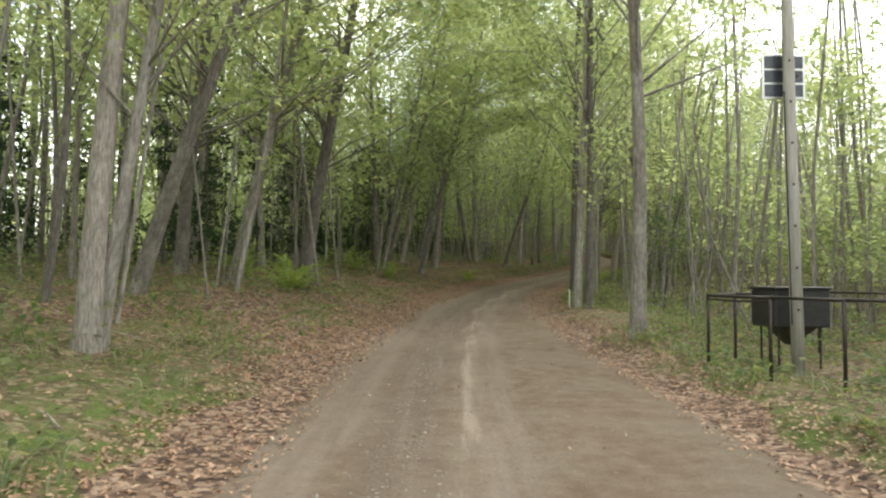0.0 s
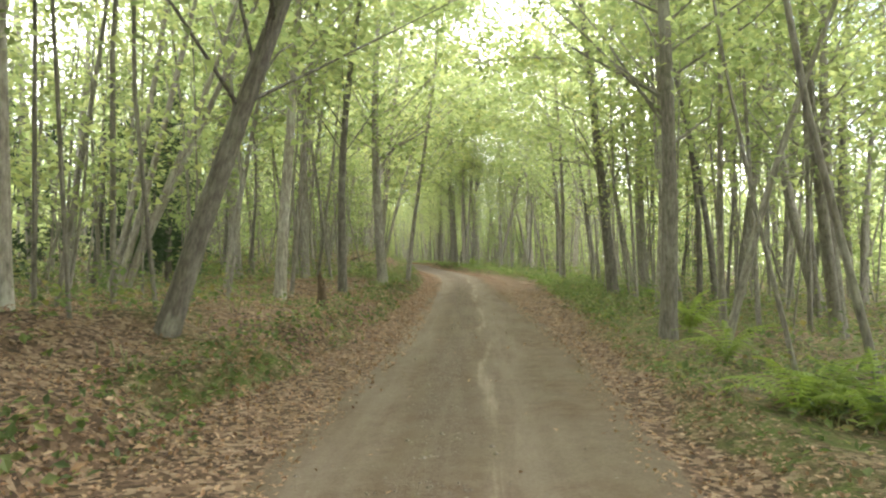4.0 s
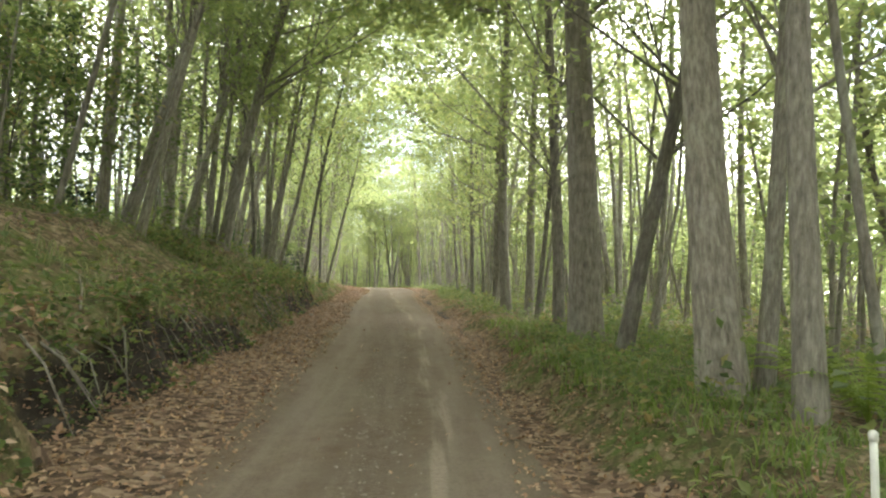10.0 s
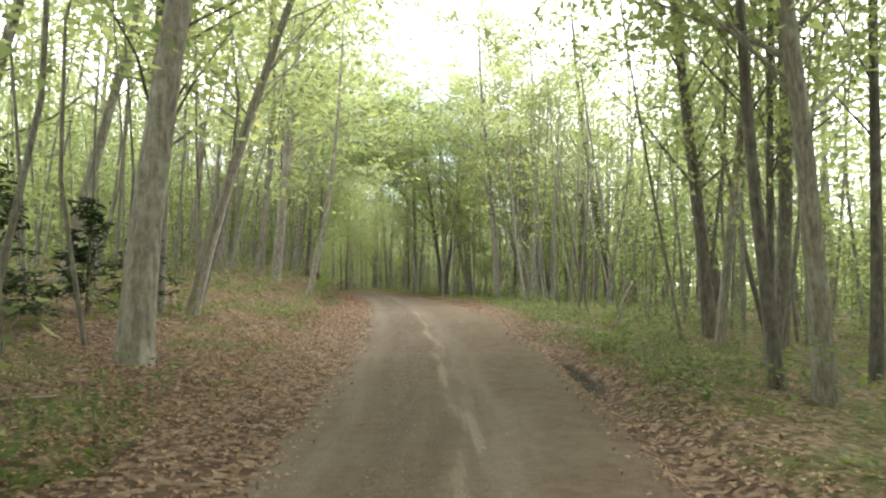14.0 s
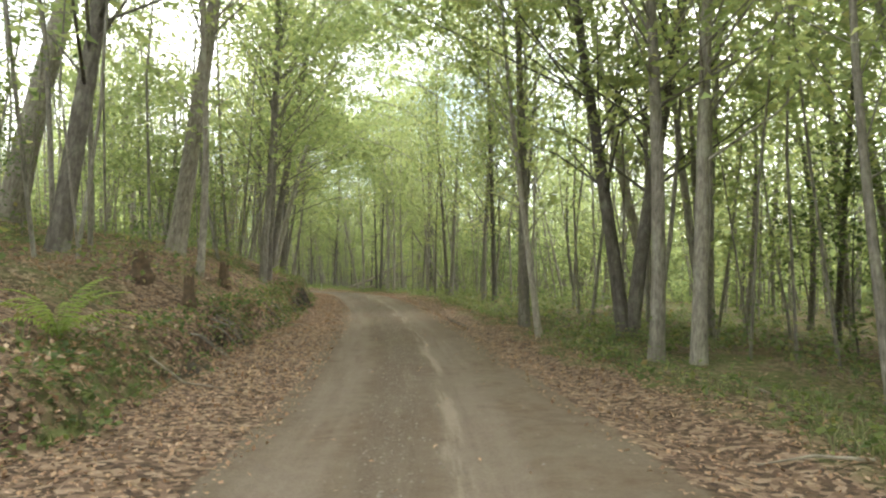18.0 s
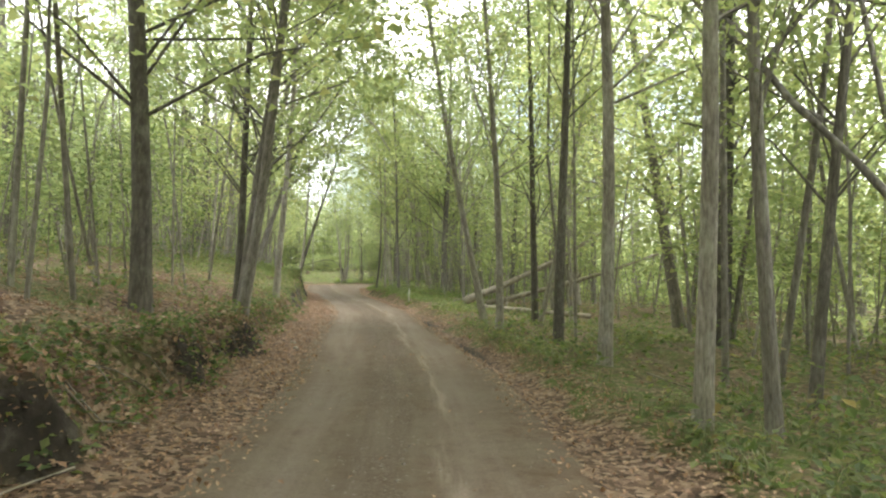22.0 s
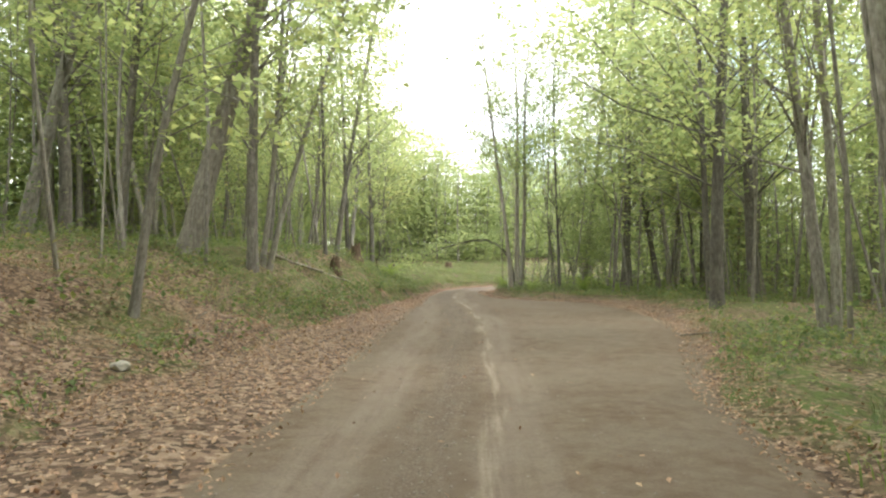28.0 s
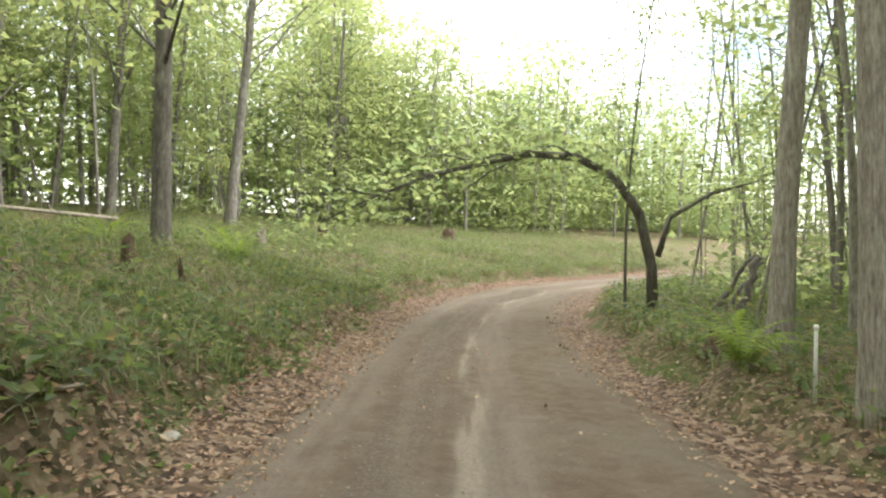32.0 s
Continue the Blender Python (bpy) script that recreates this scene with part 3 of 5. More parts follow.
def spruce(seed, height, radius):
    rng = np.random.default_rng(seed)
    verts, faces = [], []
    tube(verts, faces, curve_points(height, rng, 0.01, 6), [radius * (1 - 0.17 * i) for i in range(6)], 7)
    trunk = mesh_of("spruce_trunk", verts, faces, BARK_DARK, True)
    places, sizes, ups = [], [], []
    for k in range(int(height * 13)):
        u = rng.uniform(0.08, 0.98)
        w = rng.uniform(0, 6.28)
        reach = (1 - u) * height * 0.32 + 0.12
        n = int(10 + 26 * (1 - u))
        q = np.linspace(0.15, 1, n)[:, None]
        line = np.array([math.cos(w), math.sin(w), -0.18]) * reach * q + np.array([0, 0, u * height])
        places.append(line + rng.normal(size=(n, 3)) * np.array([0.07, 0.07, 0.035]) * (1.2 + reach * 0.3))
        sizes.append(rng.uniform(0.14, 0.26, n))
        ups.append(np.tile([0, 0, 1.0], (n, 1)))
    crown = leaf_mesh("spruce_crown", np.concatenate(places), np.concatenate(sizes), np.concatenate(ups), NEEDLE, rng, 0.3)
    return trunk, crown


TREE_KINDS = {}


def kind(key, name, label, category, meshes):
    base = tagged(new(name), label, category)
    part("trunk", meshes[0], base)
    part("crown", meshes[1], base)
    TREE_KINDS[key] = base


kind("maple_a", "maple_tree", "tall grey-barked maple with an airy green crown on the verge", "tree", broadleaf("maple", 11, 17, 0.17, 0.30, 3.5, 34, 3300, 0.20, BARK, bend=0.055))
kind("maple_b", "maple_tree", "slender grey-barked maple with a high yellow-green crown", "tree", broadleaf("maple", 12, 16, 0.15, 0.36, 3.3, 32, 3000, 0.20, BARK, bend=0.07))
kind("maple_c", "maple_tree", "dark-barked forest maple with leaves low on its trunk", "tree", broadleaf("maple", 13, 15, 0.14, 0.30, 3.1, 32, 3000, 0.20, BARK_DARK, low=0.1, bend=0.05))
kind("oak", "oak_tree", "stout old oak with furrowed grey bark beside the road", "tree", broadleaf("oak", 14, 18, 0.26, 0.36, 4.0, 34, 3600, 0.21, BARK_OLD, sides=12, bend=0.06))
kind("oak_b", "oak_tree", "old roadside oak with rough patched bark", "tree", broadleaf("oak", 15, 18, 0.24, 0.34, 3.9, 34, 3600, 0.21, BARK_OLD, sides=12, bend=0.07))
kind("oak_dark", "oak_tree", "big dark-barked oak rooted below the road edge", "tree", broadleaf("oak", 18, 18, 0.26, 0.40, 3.8, 30, 3000, 0.21, BARK_DARK, sides=12, bend=0.04))
kind("fork", "forked_tree", "grey tree that forks into two leaning stems", "tree", broadleaf("forked", 16, 15, 0.16, 0.32, 3.0, 18, 3000, 0.2, BARK, stems=2))
kind("clump", "tree_clump", "clump of several thin grey stems from one root", "tree", broadleaf("clump", 17, 14, 0.13, 0.34, 2.6, 10, 2900, 0.2, BARK, stems=4, sides=7))
kind("pole_a", "young_tree", "thin young tree with a small sparse crown", "tree", broadleaf("pole", 21, 11, 0.07, 0.32, 2.0, 20, 1300, 0.19, BARK, sides=6, bend=0.07))
kind("pole_b", "young_tree", "thin dark-stemmed young tree among the taller trunks", "tree", broadleaf("pole", 22, 12, 0.08, 0.34, 2.0, 20, 1300, 0.19, BARK_DARK, sides=6, bend=0.11))
kind("pole_c", "young_tree", "thin crooked young tree with a few low leaves", "tree", broadleaf("pole", 23, 9, 0.06, 0.26, 1.9, 18, 1300, 0.18, BARK, sides=6, bend=0.12, low=0.2))
kind("sapling_a", "sapling", "leafy understory sapling with spreading light green leaves", "sapling", broadleaf("sapling", 32, 6.2, 0.035, 0.22, 1.7, 18, 1200, 0.17, BARK, sides=5, bend=0.1))
kind("sapling_b", "sapling", "low dark green sapling in the undergrowth", "sapling", broadleaf("sapling", 31, 3.6, 0.022, 0.12, 1.3, 15, 1000, 0.14, BARK_DARK, sides=5, bend=0.1))
kind("spruce_a", "spruce_tree", "young dark green spruce with drooping branches", "tree", spruce(41, 4.2, 0.06))
kind("spruce_b", "spruce_tree", "small dark spruce at the edge of the clearing", "tree", spruce(42, 2.6, 0.045))
BASE_RADIUS = {"maple_a": 0.17, "maple_b": 0.15, "maple_c": 0.14, "oak": 0.26, "oak_b": 0.24, "oak_dark": 0.26, "fork": 0.2, "clump": 0.26, "pole_a": 0.07, "pole_b": 0.08, "pole_c": 0.06,
               "sapling_a": 0.035, "sapling_b": 0.022, "spruce_a": 0.06, "spruce_b": 0.045}
USED = set()
STANDS = []
ROADSIDE = []
turner = random.Random(5)


def tree(key, s, d, dia=0.0, right=0.0, ahead=0.0, tall=1.0):
    """Stands a tree at s along the road and d to its right. dia: its trunk's thickness; right, ahead: degrees of lean."""
    p = spot(s, d)
    k = dia / 2 / BASE_RADIUS[key] if dia else turner.uniform(0.8, 1.15)
    k = min(max(k, 0.4), 1.45)
    up = tall * (k ** 0.35)
    m = (Matrix.Translation(p) @ pose(0, 0, 0, 0, 0, heading(s)) @ pose(0, 0, 0, -ahead, right, 0) @ pose(0, 0, 0, 0, 0, turner.uniform(0, 360))
         @ Matrix.Diagonal((k * 0.6 + 0.4 if key.startswith(("sap", "spr")) else k, k * 0.6 + 0.4 if key.startswith(("sap", "spr")) else k, up, 1)))
    STANDS.append((p.x, p.y))
    base = TREE_KINDS[key]
    if key not in USED:
        USED.add(key)
        base.matrix_basis = m
        ob = base
    else:
        ob = copy_thing_scaled(base, m)
    if s < 240 and abs(d) < 8 and not (s < 18 and d > 0) and not key.startswith(("sap", "spr", "pole")):
        ROADSIDE.append((ob, s, d, m))
    return ob


def copy_thing_scaled(base, m):
    keep = base.matrix_basis.copy()
    base.matrix_basis = Matrix.Identity(4)
    ob = copy_thing(base, m)
    base.matrix_basis = keep
    return ob


tree("oak", 8.1, -4.2, 0.30, 1)
tree("maple_a", 8.2, -4.1, 0.19, 8)
tree("maple_b", 12.3, 3.1, 0.27, -1)
tree("maple_c", 12.7, -6.0, 0.32, 14)
tree("maple_a", 17.0, -5.9, 0.34, 13)
tree("maple_c", 17.1, -7.4, 0.35, 0)
tree("maple_b", 19.1, 2.7, 0.23, -2)
tree("maple_c", 19.1, 3.0, 0.24, 4)
tree("maple_c", 20.0, -5.2, 0.41, 4)
tree("maple_b", 22.1, -7.5, 0.22, 1)
tree("oak_dark", 24.2, 2.7, 0.31, 1)
tree("maple_b", 26.6, 3.4, 0.13, -1)
tree("pole_b", 27.0, 5.8, 0.18, 8)
tree("maple_c", 28.3, -5.5, 0.27, -1)
tree("maple_a", 28.5, -5.4, 0.19, 10)
tree("maple_c", 29.6, -5.6, 0.23, 17)
tree("maple_c", 30.5, -4.3, 0.26, 11)
tree("maple_c", 31.4, 2.9, 0.22, 13)
tree("maple_c", 34.3, 2.8, 0.20, 12)
tree("maple_b", 34.4, -6.6, 0.25, 9)
tree("maple_c", 35.7, 3.1, 0.16, -1)
tree("oak", 35.7, -5.3, 0.32, 8)
tree("maple_c", 37.4, 6.2, 0.36, -8)
tree("oak_b", 40.0, 3.4, 0.36, 4)
tree("maple_b", 41.7, -5.2, 0.29, -6)
tree("maple_a", 43.4, -5.4, 0.37, 2)
tree("maple_c", 43.8, -3.6, 0.27, 15)
tree("pole_a", 46.5, 3.8, 0.14, 18)
tree("maple_a", 47.5, 3.2, 0.28, 0)
tree("pole_b", 53.6, -3.3, 0.25, 4)
tree("pole_b", 58.8, 8.0, 0.26, -4)
tree("maple_a", 59.1, -2.9, 0.34, 0)
tree("pole_a", 59.6, -12.0, 0.23, 7)
tree("maple_b", 59.7, 9.1, 0.34, 3)
tree("maple_c", 60.2, 5.0, 0.39, -3)
tree("pole_a", 62.9, -2.4, 0.26, 4)
tree("maple_b", 63.9, 7.0, 0.50, -3)
tree("maple_c", 66.5, -7.6, 0.45, -1)
tree("oak_b", 69.2, -4.2, 0.29, 10)
tree("maple_a", 69.4, -4.0, 0.19, 17)
tree("fork", 71.8, -6.1, 0.33, 6)
tree("maple_c", 74.1, 7.3, 0.26, -2)
tree("maple_b", 75.0, 8.9, 0.20, 0)
tree("pole_a", 75.6, -5.1, 0.22, 7)
tree("oak_b", 79.1, 7.7, 0.33, 0)
tree("maple_c", 79.8, 6.9, 0.26, -1)
tree("maple_b", 81.7, 8.9, 0.19, 1)
tree("pole_b", 81.8, 5.5, 0.16, 1)
tree("maple_b", 85.7, 4.4, 0.25, 9)
tree("maple_b", 86.7, 12.8, 0.51, -5)
tree("maple_a", 86.8, 4.7, 0.19, 9)
tree("oak_b", 88.1, -5.0, 0.61, 7)
tree("maple_a", 89.8, 5.4, 0.31, 1)
tree("oak", 90.0, -6.5, 0.38, 21)
tree("maple_b", 91.0, 2.9, 0.23, 3)
tree("maple_b", 91.5, -9.2, 0.38, -2)
tree("oak", 92.5, 2.9, 0.43, -3)
tree("maple_a", 92.7, 3.4, 0.19, 6)
tree("maple_a", 93.2, -9.1, 0.34, 18)
tree("maple_b", 93.8, -5.2, 0.20, -4)
tree("maple_c", 95.5, 2.9, 0.23, 10)
tree("maple_c", 95.7, -7.6, 0.25, 5)
tree("maple_b", 96.7, 8.8, 0.46, 4)
tree("oak_b", 96.7, 2.7, 0.51, 1)
tree("maple_c", 98.5, 2.7, 0.22, 2)
tree("maple_a", 99.3, -5.3, 0.25, 13)
tree("maple_b", 99.4, -5.8, 0.23, -1)
tree("maple_c", 101.4, 2.9, 0.13, 5)
tree("pole_a", 102.1, 17.8, 0.26, -3)
tree("maple_a", 102.6, 3.0, 0.23, 4)
tree("maple_b", 102.9, 2.5, 0.27, -3)
tree("maple_a", 103.5, -4.4, 0.31, 12)
tree("maple_a", 103.7, -4.8, 0.17, 5)
tree("maple_b", 103.8, -4.7, 0.14, 3)
tree("maple_b", 103.8, -5.1, 0.14, 1)
tree("pole_a", 106.8, -3.5, 0.14, 13)
tree("pole_b", 106.8, -2.8, 0.12, 7)
tree("pole_b", 106.9, -4.2, 0.12, -6)
tree("clump", 106.9, -3.8, 0.36, 8)
tree("maple_a", 110.2, 3.7, 0.19, 8)
tree("maple_c", 111.8, 4.1, 0.23, -2)
tree("maple_c", 112.9, -6.3, 0.35, 1)
tree("oak_dark", 113.0, 4.2, 0.43, -1)
tree("maple_a", 113.7, -6.1, 0.26, 12)
tree("maple_c", 115.4, 3.5, 0.19, -1)
tree("maple_b", 117.3, 4.6, 0.19, -3)
tree("maple_c", 119.3, -3.2, 0.14, 0)
tree("maple_c", 119.3, -2.9, 0.14, 10)
tree("maple_c", 120.4, 4.7, 0.16, 0)
tree("maple_b", 121.1, 6.4, 0.12, -1)
tree("maple_c", 121.1, 9.1, 0.27, -3)
tree("pole_a", 122.3, -5.7, 0.14, 1)
tree("pole_c", 122.5, -6.4, 0.12, 26)
tree("maple_a", 125.4, 4.3, 0.25, -5)
tree("pole_b", 125.8, 4.0, 0.18, -1)
tree("maple_b", 126.5, -3.7, 0.51, 0)
tree("maple_b", 126.6, -9.8, 0.43, -1)
tree("pole_b", 127.0, 6.0, 0.19, 5)
tree("maple_b", 127.1, -13.7, 0.48, -1)
tree("maple_c", 128.1, 5.1, 0.14, 2)
tree("pole_b", 128.7, -11.7, 0.25, 9)
tree("maple_a", 129.5, 5.0, 0.17, 6)
tree("maple_c", 130.7, 5.4, 0.26, -1)
tree("maple_b", 132.1, -4.6, 0.26, 13)
tree("maple_c", 132.3, -5.4, 0.42, 4)
tree("maple_c", 137.1, -12.4, 0.50, 10)
tree("maple_c", 141.0, 10.8, 0.32, -3)
tree("pole_a", 142.9, -3.4, 0.26, 10)
tree("maple_a", 146.3, -4.9, 0.41, 8)
tree("pole_a", 146.4, -7.1, 0.20, -1)
tree("maple_b", 146.8, -5.6, 0.29, -1)
tree("oak_b", 153.2, 5.4, 0.35, 0)
tree("maple_b", 153.3, 7.1, 0.31, 1)
tree("maple_c", 153.8, 11.5, 0.45, -6)
tree("maple_a", 154.8, 7.6, 0.26, -9)
tree("maple_a", 160.6, 4.2, 0.24, 5)
tree("maple_b", 161.0, 3.7, 0.24, 3)
tree("maple_c", 163.7, 4.3, 0.29, 5)
tree("maple_c", 163.7, 4.2, 0.29, -7)
tree("maple_b", 164.1, 2.6, 0.14, -4)
tree("maple_c", 164.2, -6.6, 0.51, 7)
tree("maple_a", 166.0, -9.7, 0.51, 5)
tree("pole_a", 166.1, -4.4, 0.17, 3)
tree("oak_dark", 166.3, 2.8, 0.26, -0)
tree("oak", 167.7, -5.3, 0.43, 11)
tree("oak", 170.4, -10.1, 0.70, 12)
tree("maple_b", 171.3, -3.7, 0.22, 0)
tree("maple_c", 171.9, -3.6, 0.25, 6)
tree("maple_b", 172.5, -12.3, 0.36, -3)
tree("maple_c", 174.2, 4.8, 0.15, 2)
tree("maple_c", 175.1, 4.1, 0.19, 1)
tree("maple_b", 175.2, 3.7, 0.15, 3)
tree("maple_a", 175.4, 5.1, 0.28, -0)
tree("maple_c", 176.5, -4.1, 0.26, 4)
tree("maple_b", 177.9, -4.2, 0.14, -1)
tree("maple_c", 178.8, -4.0, 0.32, 5)
tree("maple_a", 179.7, -3.9, 0.24, 17)
tree("pole_a", 179.8, 4.9, 0.15, -1)
tree("maple_b", 182.4, 4.0, 0.21, 7)
tree("maple_c", 182.7, 3.9, 0.18, 0)
tree("pole_b", 185.1, 3.8, 0.11, 3)
tree("fork", 185.3, 3.4, 0.22, -3)
tree("maple_b", 188.0, -4.5, 0.14, 4)
tree("maple_a", 188.4, -6.5, 0.36, 8)
tree("maple_c", 188.5, -3.7, 0.39, 7)
tree("maple_a", 189.6, 2.9, 0.12, -1)
tree("maple_b", 189.9, 2.4, 0.17, -0)
tree("maple_c", 191.5, 4.4, 0.14, 3)
tree("maple_c", 192.4, 8.5, 0.40, 1)
tree("maple_b", 193.9, 2.8, 0.21, -0)
tree("maple_c", 195.2, -4.1, 0.33, 3)
tree("maple_b", 196.8, -2.9, 0.20, 10)
tree("oak_dark", 197.3, 3.1, 0.21, 1)
tree("maple_c", 197.3, 6.5, 0.34, 4)
tree("maple_c", 198.8, -3.2, 0.24, 5)
tree("maple_b", 200.5, 2.6, 0.19, -0)
tree("maple_c", 200.9, -3.6, 0.20, 5)
tree("maple_a", 202.0, 2.5, 0.19, -9)
tree("maple_b", 202.5, 4.1, 0.14, 14)
tree("maple_c", 202.6, 4.0, 0.19, -1)
tree("maple_b", 204.9, -3.2, 0.20, 1)
tree("maple_c", 205.8, 9.8, 0.45, -9)
tree("maple_c", 212.6, -12.9, 0.41, 0)
tree("maple_b", 216.0, 12.5, 0.49, -1)
tree("maple_b", 217.5, 11.5, 0.50, 2)
tree("maple_b", 218.2, -5.8, 0.25, 5)
tree("maple_b", 218.4, -6.9, 0.31, -2)
tree("maple_c", 218.7, -4.7, 0.35, 7)
tree("maple_c", 218.8, -6.7, 0.49, 5)
tree("maple_a", 218.8, -4.4, 0.29, 18)
tree("maple_c", 218.9, 2.5, 0.17, -4)
tree("maple_c", 219.0, 8.5, 0.26, -2)
tree("pole_a", 219.2, -2.7, 0.13, 6)
tree("maple_c", 219.3, -2.6, 0.15, 15)
tree("maple_c", 219.3, 4.9, 0.34, -3)
tree("maple_c", 220.6, 12.5, 0.51, -7)
tree("maple_b", 221.5, 2.2, 0.14, -3)
tree("pole_b", 223.5, 2.0, 0.13, 5)
tree("maple_b", 224.8, 8.6, 0.35, 0)
tree("maple_b", 226.9, 5.9, 0.35, -7)
tree("maple_a", 229.6, 7.5, 0.36, 5)
tree("maple_c", 232.8, 16.4, 0.50, -1)
tree("pole_a", 241.4, -5.3, 0.16, 11)
tree("maple_a", 244.4, 6.8, 0.26, -9)
tree("maple_b", 244.4, 7.0, 0.20, -1)
tree("maple_c", 247.8, -8.5, 0.25, 5)
tree("maple_c", 247.9, -5.3, 0.27, 0)
tree("oak_b", 248.0, -6.9, 0.56, 10)
tree("maple_c", 248.4, 6.3, 0.34, -3)
tree("fork", 248.4, -5.1, 0.28, 10)
tree("maple_a", 249.5, -11.8, 0.42, 12)
tree("maple_c", 252.8, -12.3, 0.46, 5)
tree("maple_c", 253.1, 9.5, 0.37, -4)
tree("maple_c", 253.2, 8.1, 0.24, -6)
tree("maple_c", 254.6, -4.5, 0.13, 0)
tree("maple_a", 256.0, -4.3, 0.20, 9)
tree("maple_c", 263.0, 11.7, 0.44, 1)
tree("maple_c", 264.0, 5.2, 0.16, 0)
tree("maple_c", 264.0, 8.3, 0.40, 7)
tree("maple_c", 265.3, -5.0, 0.24, -1)
tree("oak", 266.0, 3.1, 0.24, -4)
tree("maple_b", 266.8, 3.6, 0.25, 6)
tree("maple_b", 267.1, 11.3, 0.30, -2)
tree("oak_b", 268.8, 3.6, 0.27, -3)
tree("maple_c", 269.9, 9.8, 0.41, 1)
tree("maple_c", 271.7, -4.8, 0.31, 1)
tree("maple_b", 273.1, 7.6, 0.30, 2)
tree("maple_b", 282.1, -10.9, 0.41, -1)
tree("pole_b", 274.4, 2.8, 0.06, 1)
# a knot of young spruces at the mouth of the meadow
for s, d in ((128.8, -8.9), (127.2, -7.4), (128.5, -6.9), (130.0, -7.6), (131.1, -6.2), (132.0, -5.5), (130.5, -9.2), (126.5, -8.8)):
    tree("spruce_a" if d < -6.5 else "spruce_b", s, d, 0, 0, 0, 0.8)


# dark spruces behind the first trees on the left
dark_wood = random.Random(21)
for k in range(42):
    s = dark_wood.uniform(10, 64) if k < 36 else dark_wood.uniform(92, 108)
    tree("spruce_a", s, -dark_wood.uniform(8.0, 17), 0, 0, 0, dark_wood.uniform(1.2, 2.2))
# trees that lean in over the road where the bank is high
for s, d, right in ((95.5, -6.2, 12), (99.0, -4.9, 14), (103.5, -5.4, 12), (110.5, -5.2, 9)):
    tree(dark_wood.choice(("maple_a", "maple_b")), s, d, dark_wood.uniform(0.16, 0.26), right, 0)
for k in range(10):
    tree("sapling_b", dark_wood.uniform(88, 104), -dark_wood.uniform(5.2, 10), 0, 0, 0)


# the rest of the wood stands at random between them
fill = random.Random(77)


def clear_of(p, gap):
    return all((p.x - x) ** 2 + (p.y - y) ** 2 > gap * gap for x, y in STANDS)


def verge(s, side):
    le, ll, step, rise, run, back, re, rl, rstep = [float(v) for v in section(s)]
    return ll - 0.5 if side < 0 else rl + 0.5


def open_ground(s, d):
    """The clearing on the left near the end of the road stays open."""
    return (s > 262 and -(6.5 + 0.33 * (s - 262)) < d < 0) or (121 < s < 165 and -45 < d < -0.47 * (s - 114) - 0.6)


tries = 0
placed = 0
while placed < 400 and tries < 6000:
    tries += 1
    s = fill.uniform(-8, 318)
    side = fill.choice((-1, 1))
    off = 0.3 + fill.uniform(0, 1) ** 1.2 * 20
    d = verge(s, side) + side * (0.4 + off)
    if open_ground(s, d):
        continue
    if placed < 80:
        s = fill.uniform(256, 306)
        off, side = 9.0, -1
        d = -(7.5 + 0.3 * max(0, s - 262)) - fill.uniform(0, 11)
    elif placed < 92:
        s, d = fill.uniform(100, 120), -fill.uniform(4.5, 15)
        off, side = 9.0, -1
    elif placed < 118:
        s, d = fill.uniform(11, 42), -fill.uniform(6, 17)
        off, side = 9.0, -1
    elif placed < 138:
        s, d = fill.uniform(48, 70), fill.uniform(4.2, 13)
        off, side = 9.0, 1
    elif placed < 154:
        s, d = fill.uniform(152, 182), fill.uniform(4.5, 14)
        off, side = 9.0, 1
    elif placed < 162:
        s, d = fill.uniform(48, 64), -fill.uniform(4.2, 11)
        off, side = 9.0, -1
    elif placed < 182:
        s, d = fill.uniform(256, 292), fill.uniform(9.0, 17)
        off, side = 9.0, 1
    if off < 2.5 and not any(a < s < b for a, b in ((55, 63), (139, 149), (234, 243), (302, 318))):
        continue
    p = spot(s, d)
    if not clear_of(p, 0.9 if off > 4 else 1.6 if off > 2.5 else 4.5):
        continue
    placed += 1
    lean = -side * fill.uniform(0, 13) if off < 8 else fill.uniform(-6, 6)
    if s > 262 and side < 0:
        key = fill.choice(("pole_a", "maple_a", "maple_b", "pole_c", "maple_c"))
    elif off < 2.5:
        key = fill.choice(("pole_a", "pole_c", "maple_b", "pole_b"))
    else:
        key = fill.choice(("maple_a", "maple_b", "maple_c", "pole_a", "pole_b", "pole_c", "pole_b", "fork", "clump", "pole_a", "pole_b", "pole_a"))
    if key == "pole_c" and abs(d) < 10:
        key = "pole_a"
    tree(key, s, d, 0, lean, fill.uniform(-5, 5))
placed = tries = 0
while placed < 330 and tries < 6000:
    tries += 1
    s = fill.uniform(-5, 308)
    side = fill.choice((-1, 1))
    d = verge(s, side) + side * (3.2 + fill.uniform(0, 1) ** 1.1 * 16)
    if open_ground(s, d):
        continue
    p = spot(s, d)
    if not clear_of(p, 0.7):
        continue
    placed += 1
    dark = side < 0 and (s < 40 or 95 < s < 125) and d < -6
    tree(fill.choice(("spruce_a", "spruce_b", "spruce_a", "sapling_b")) if dark and fill.random() < 0.7 else fill.choice(("sapling_a", "sapling_a", "sapling_b")), s, d, 0, fill.uniform(-8, 8), fill.uniform(-8, 8))


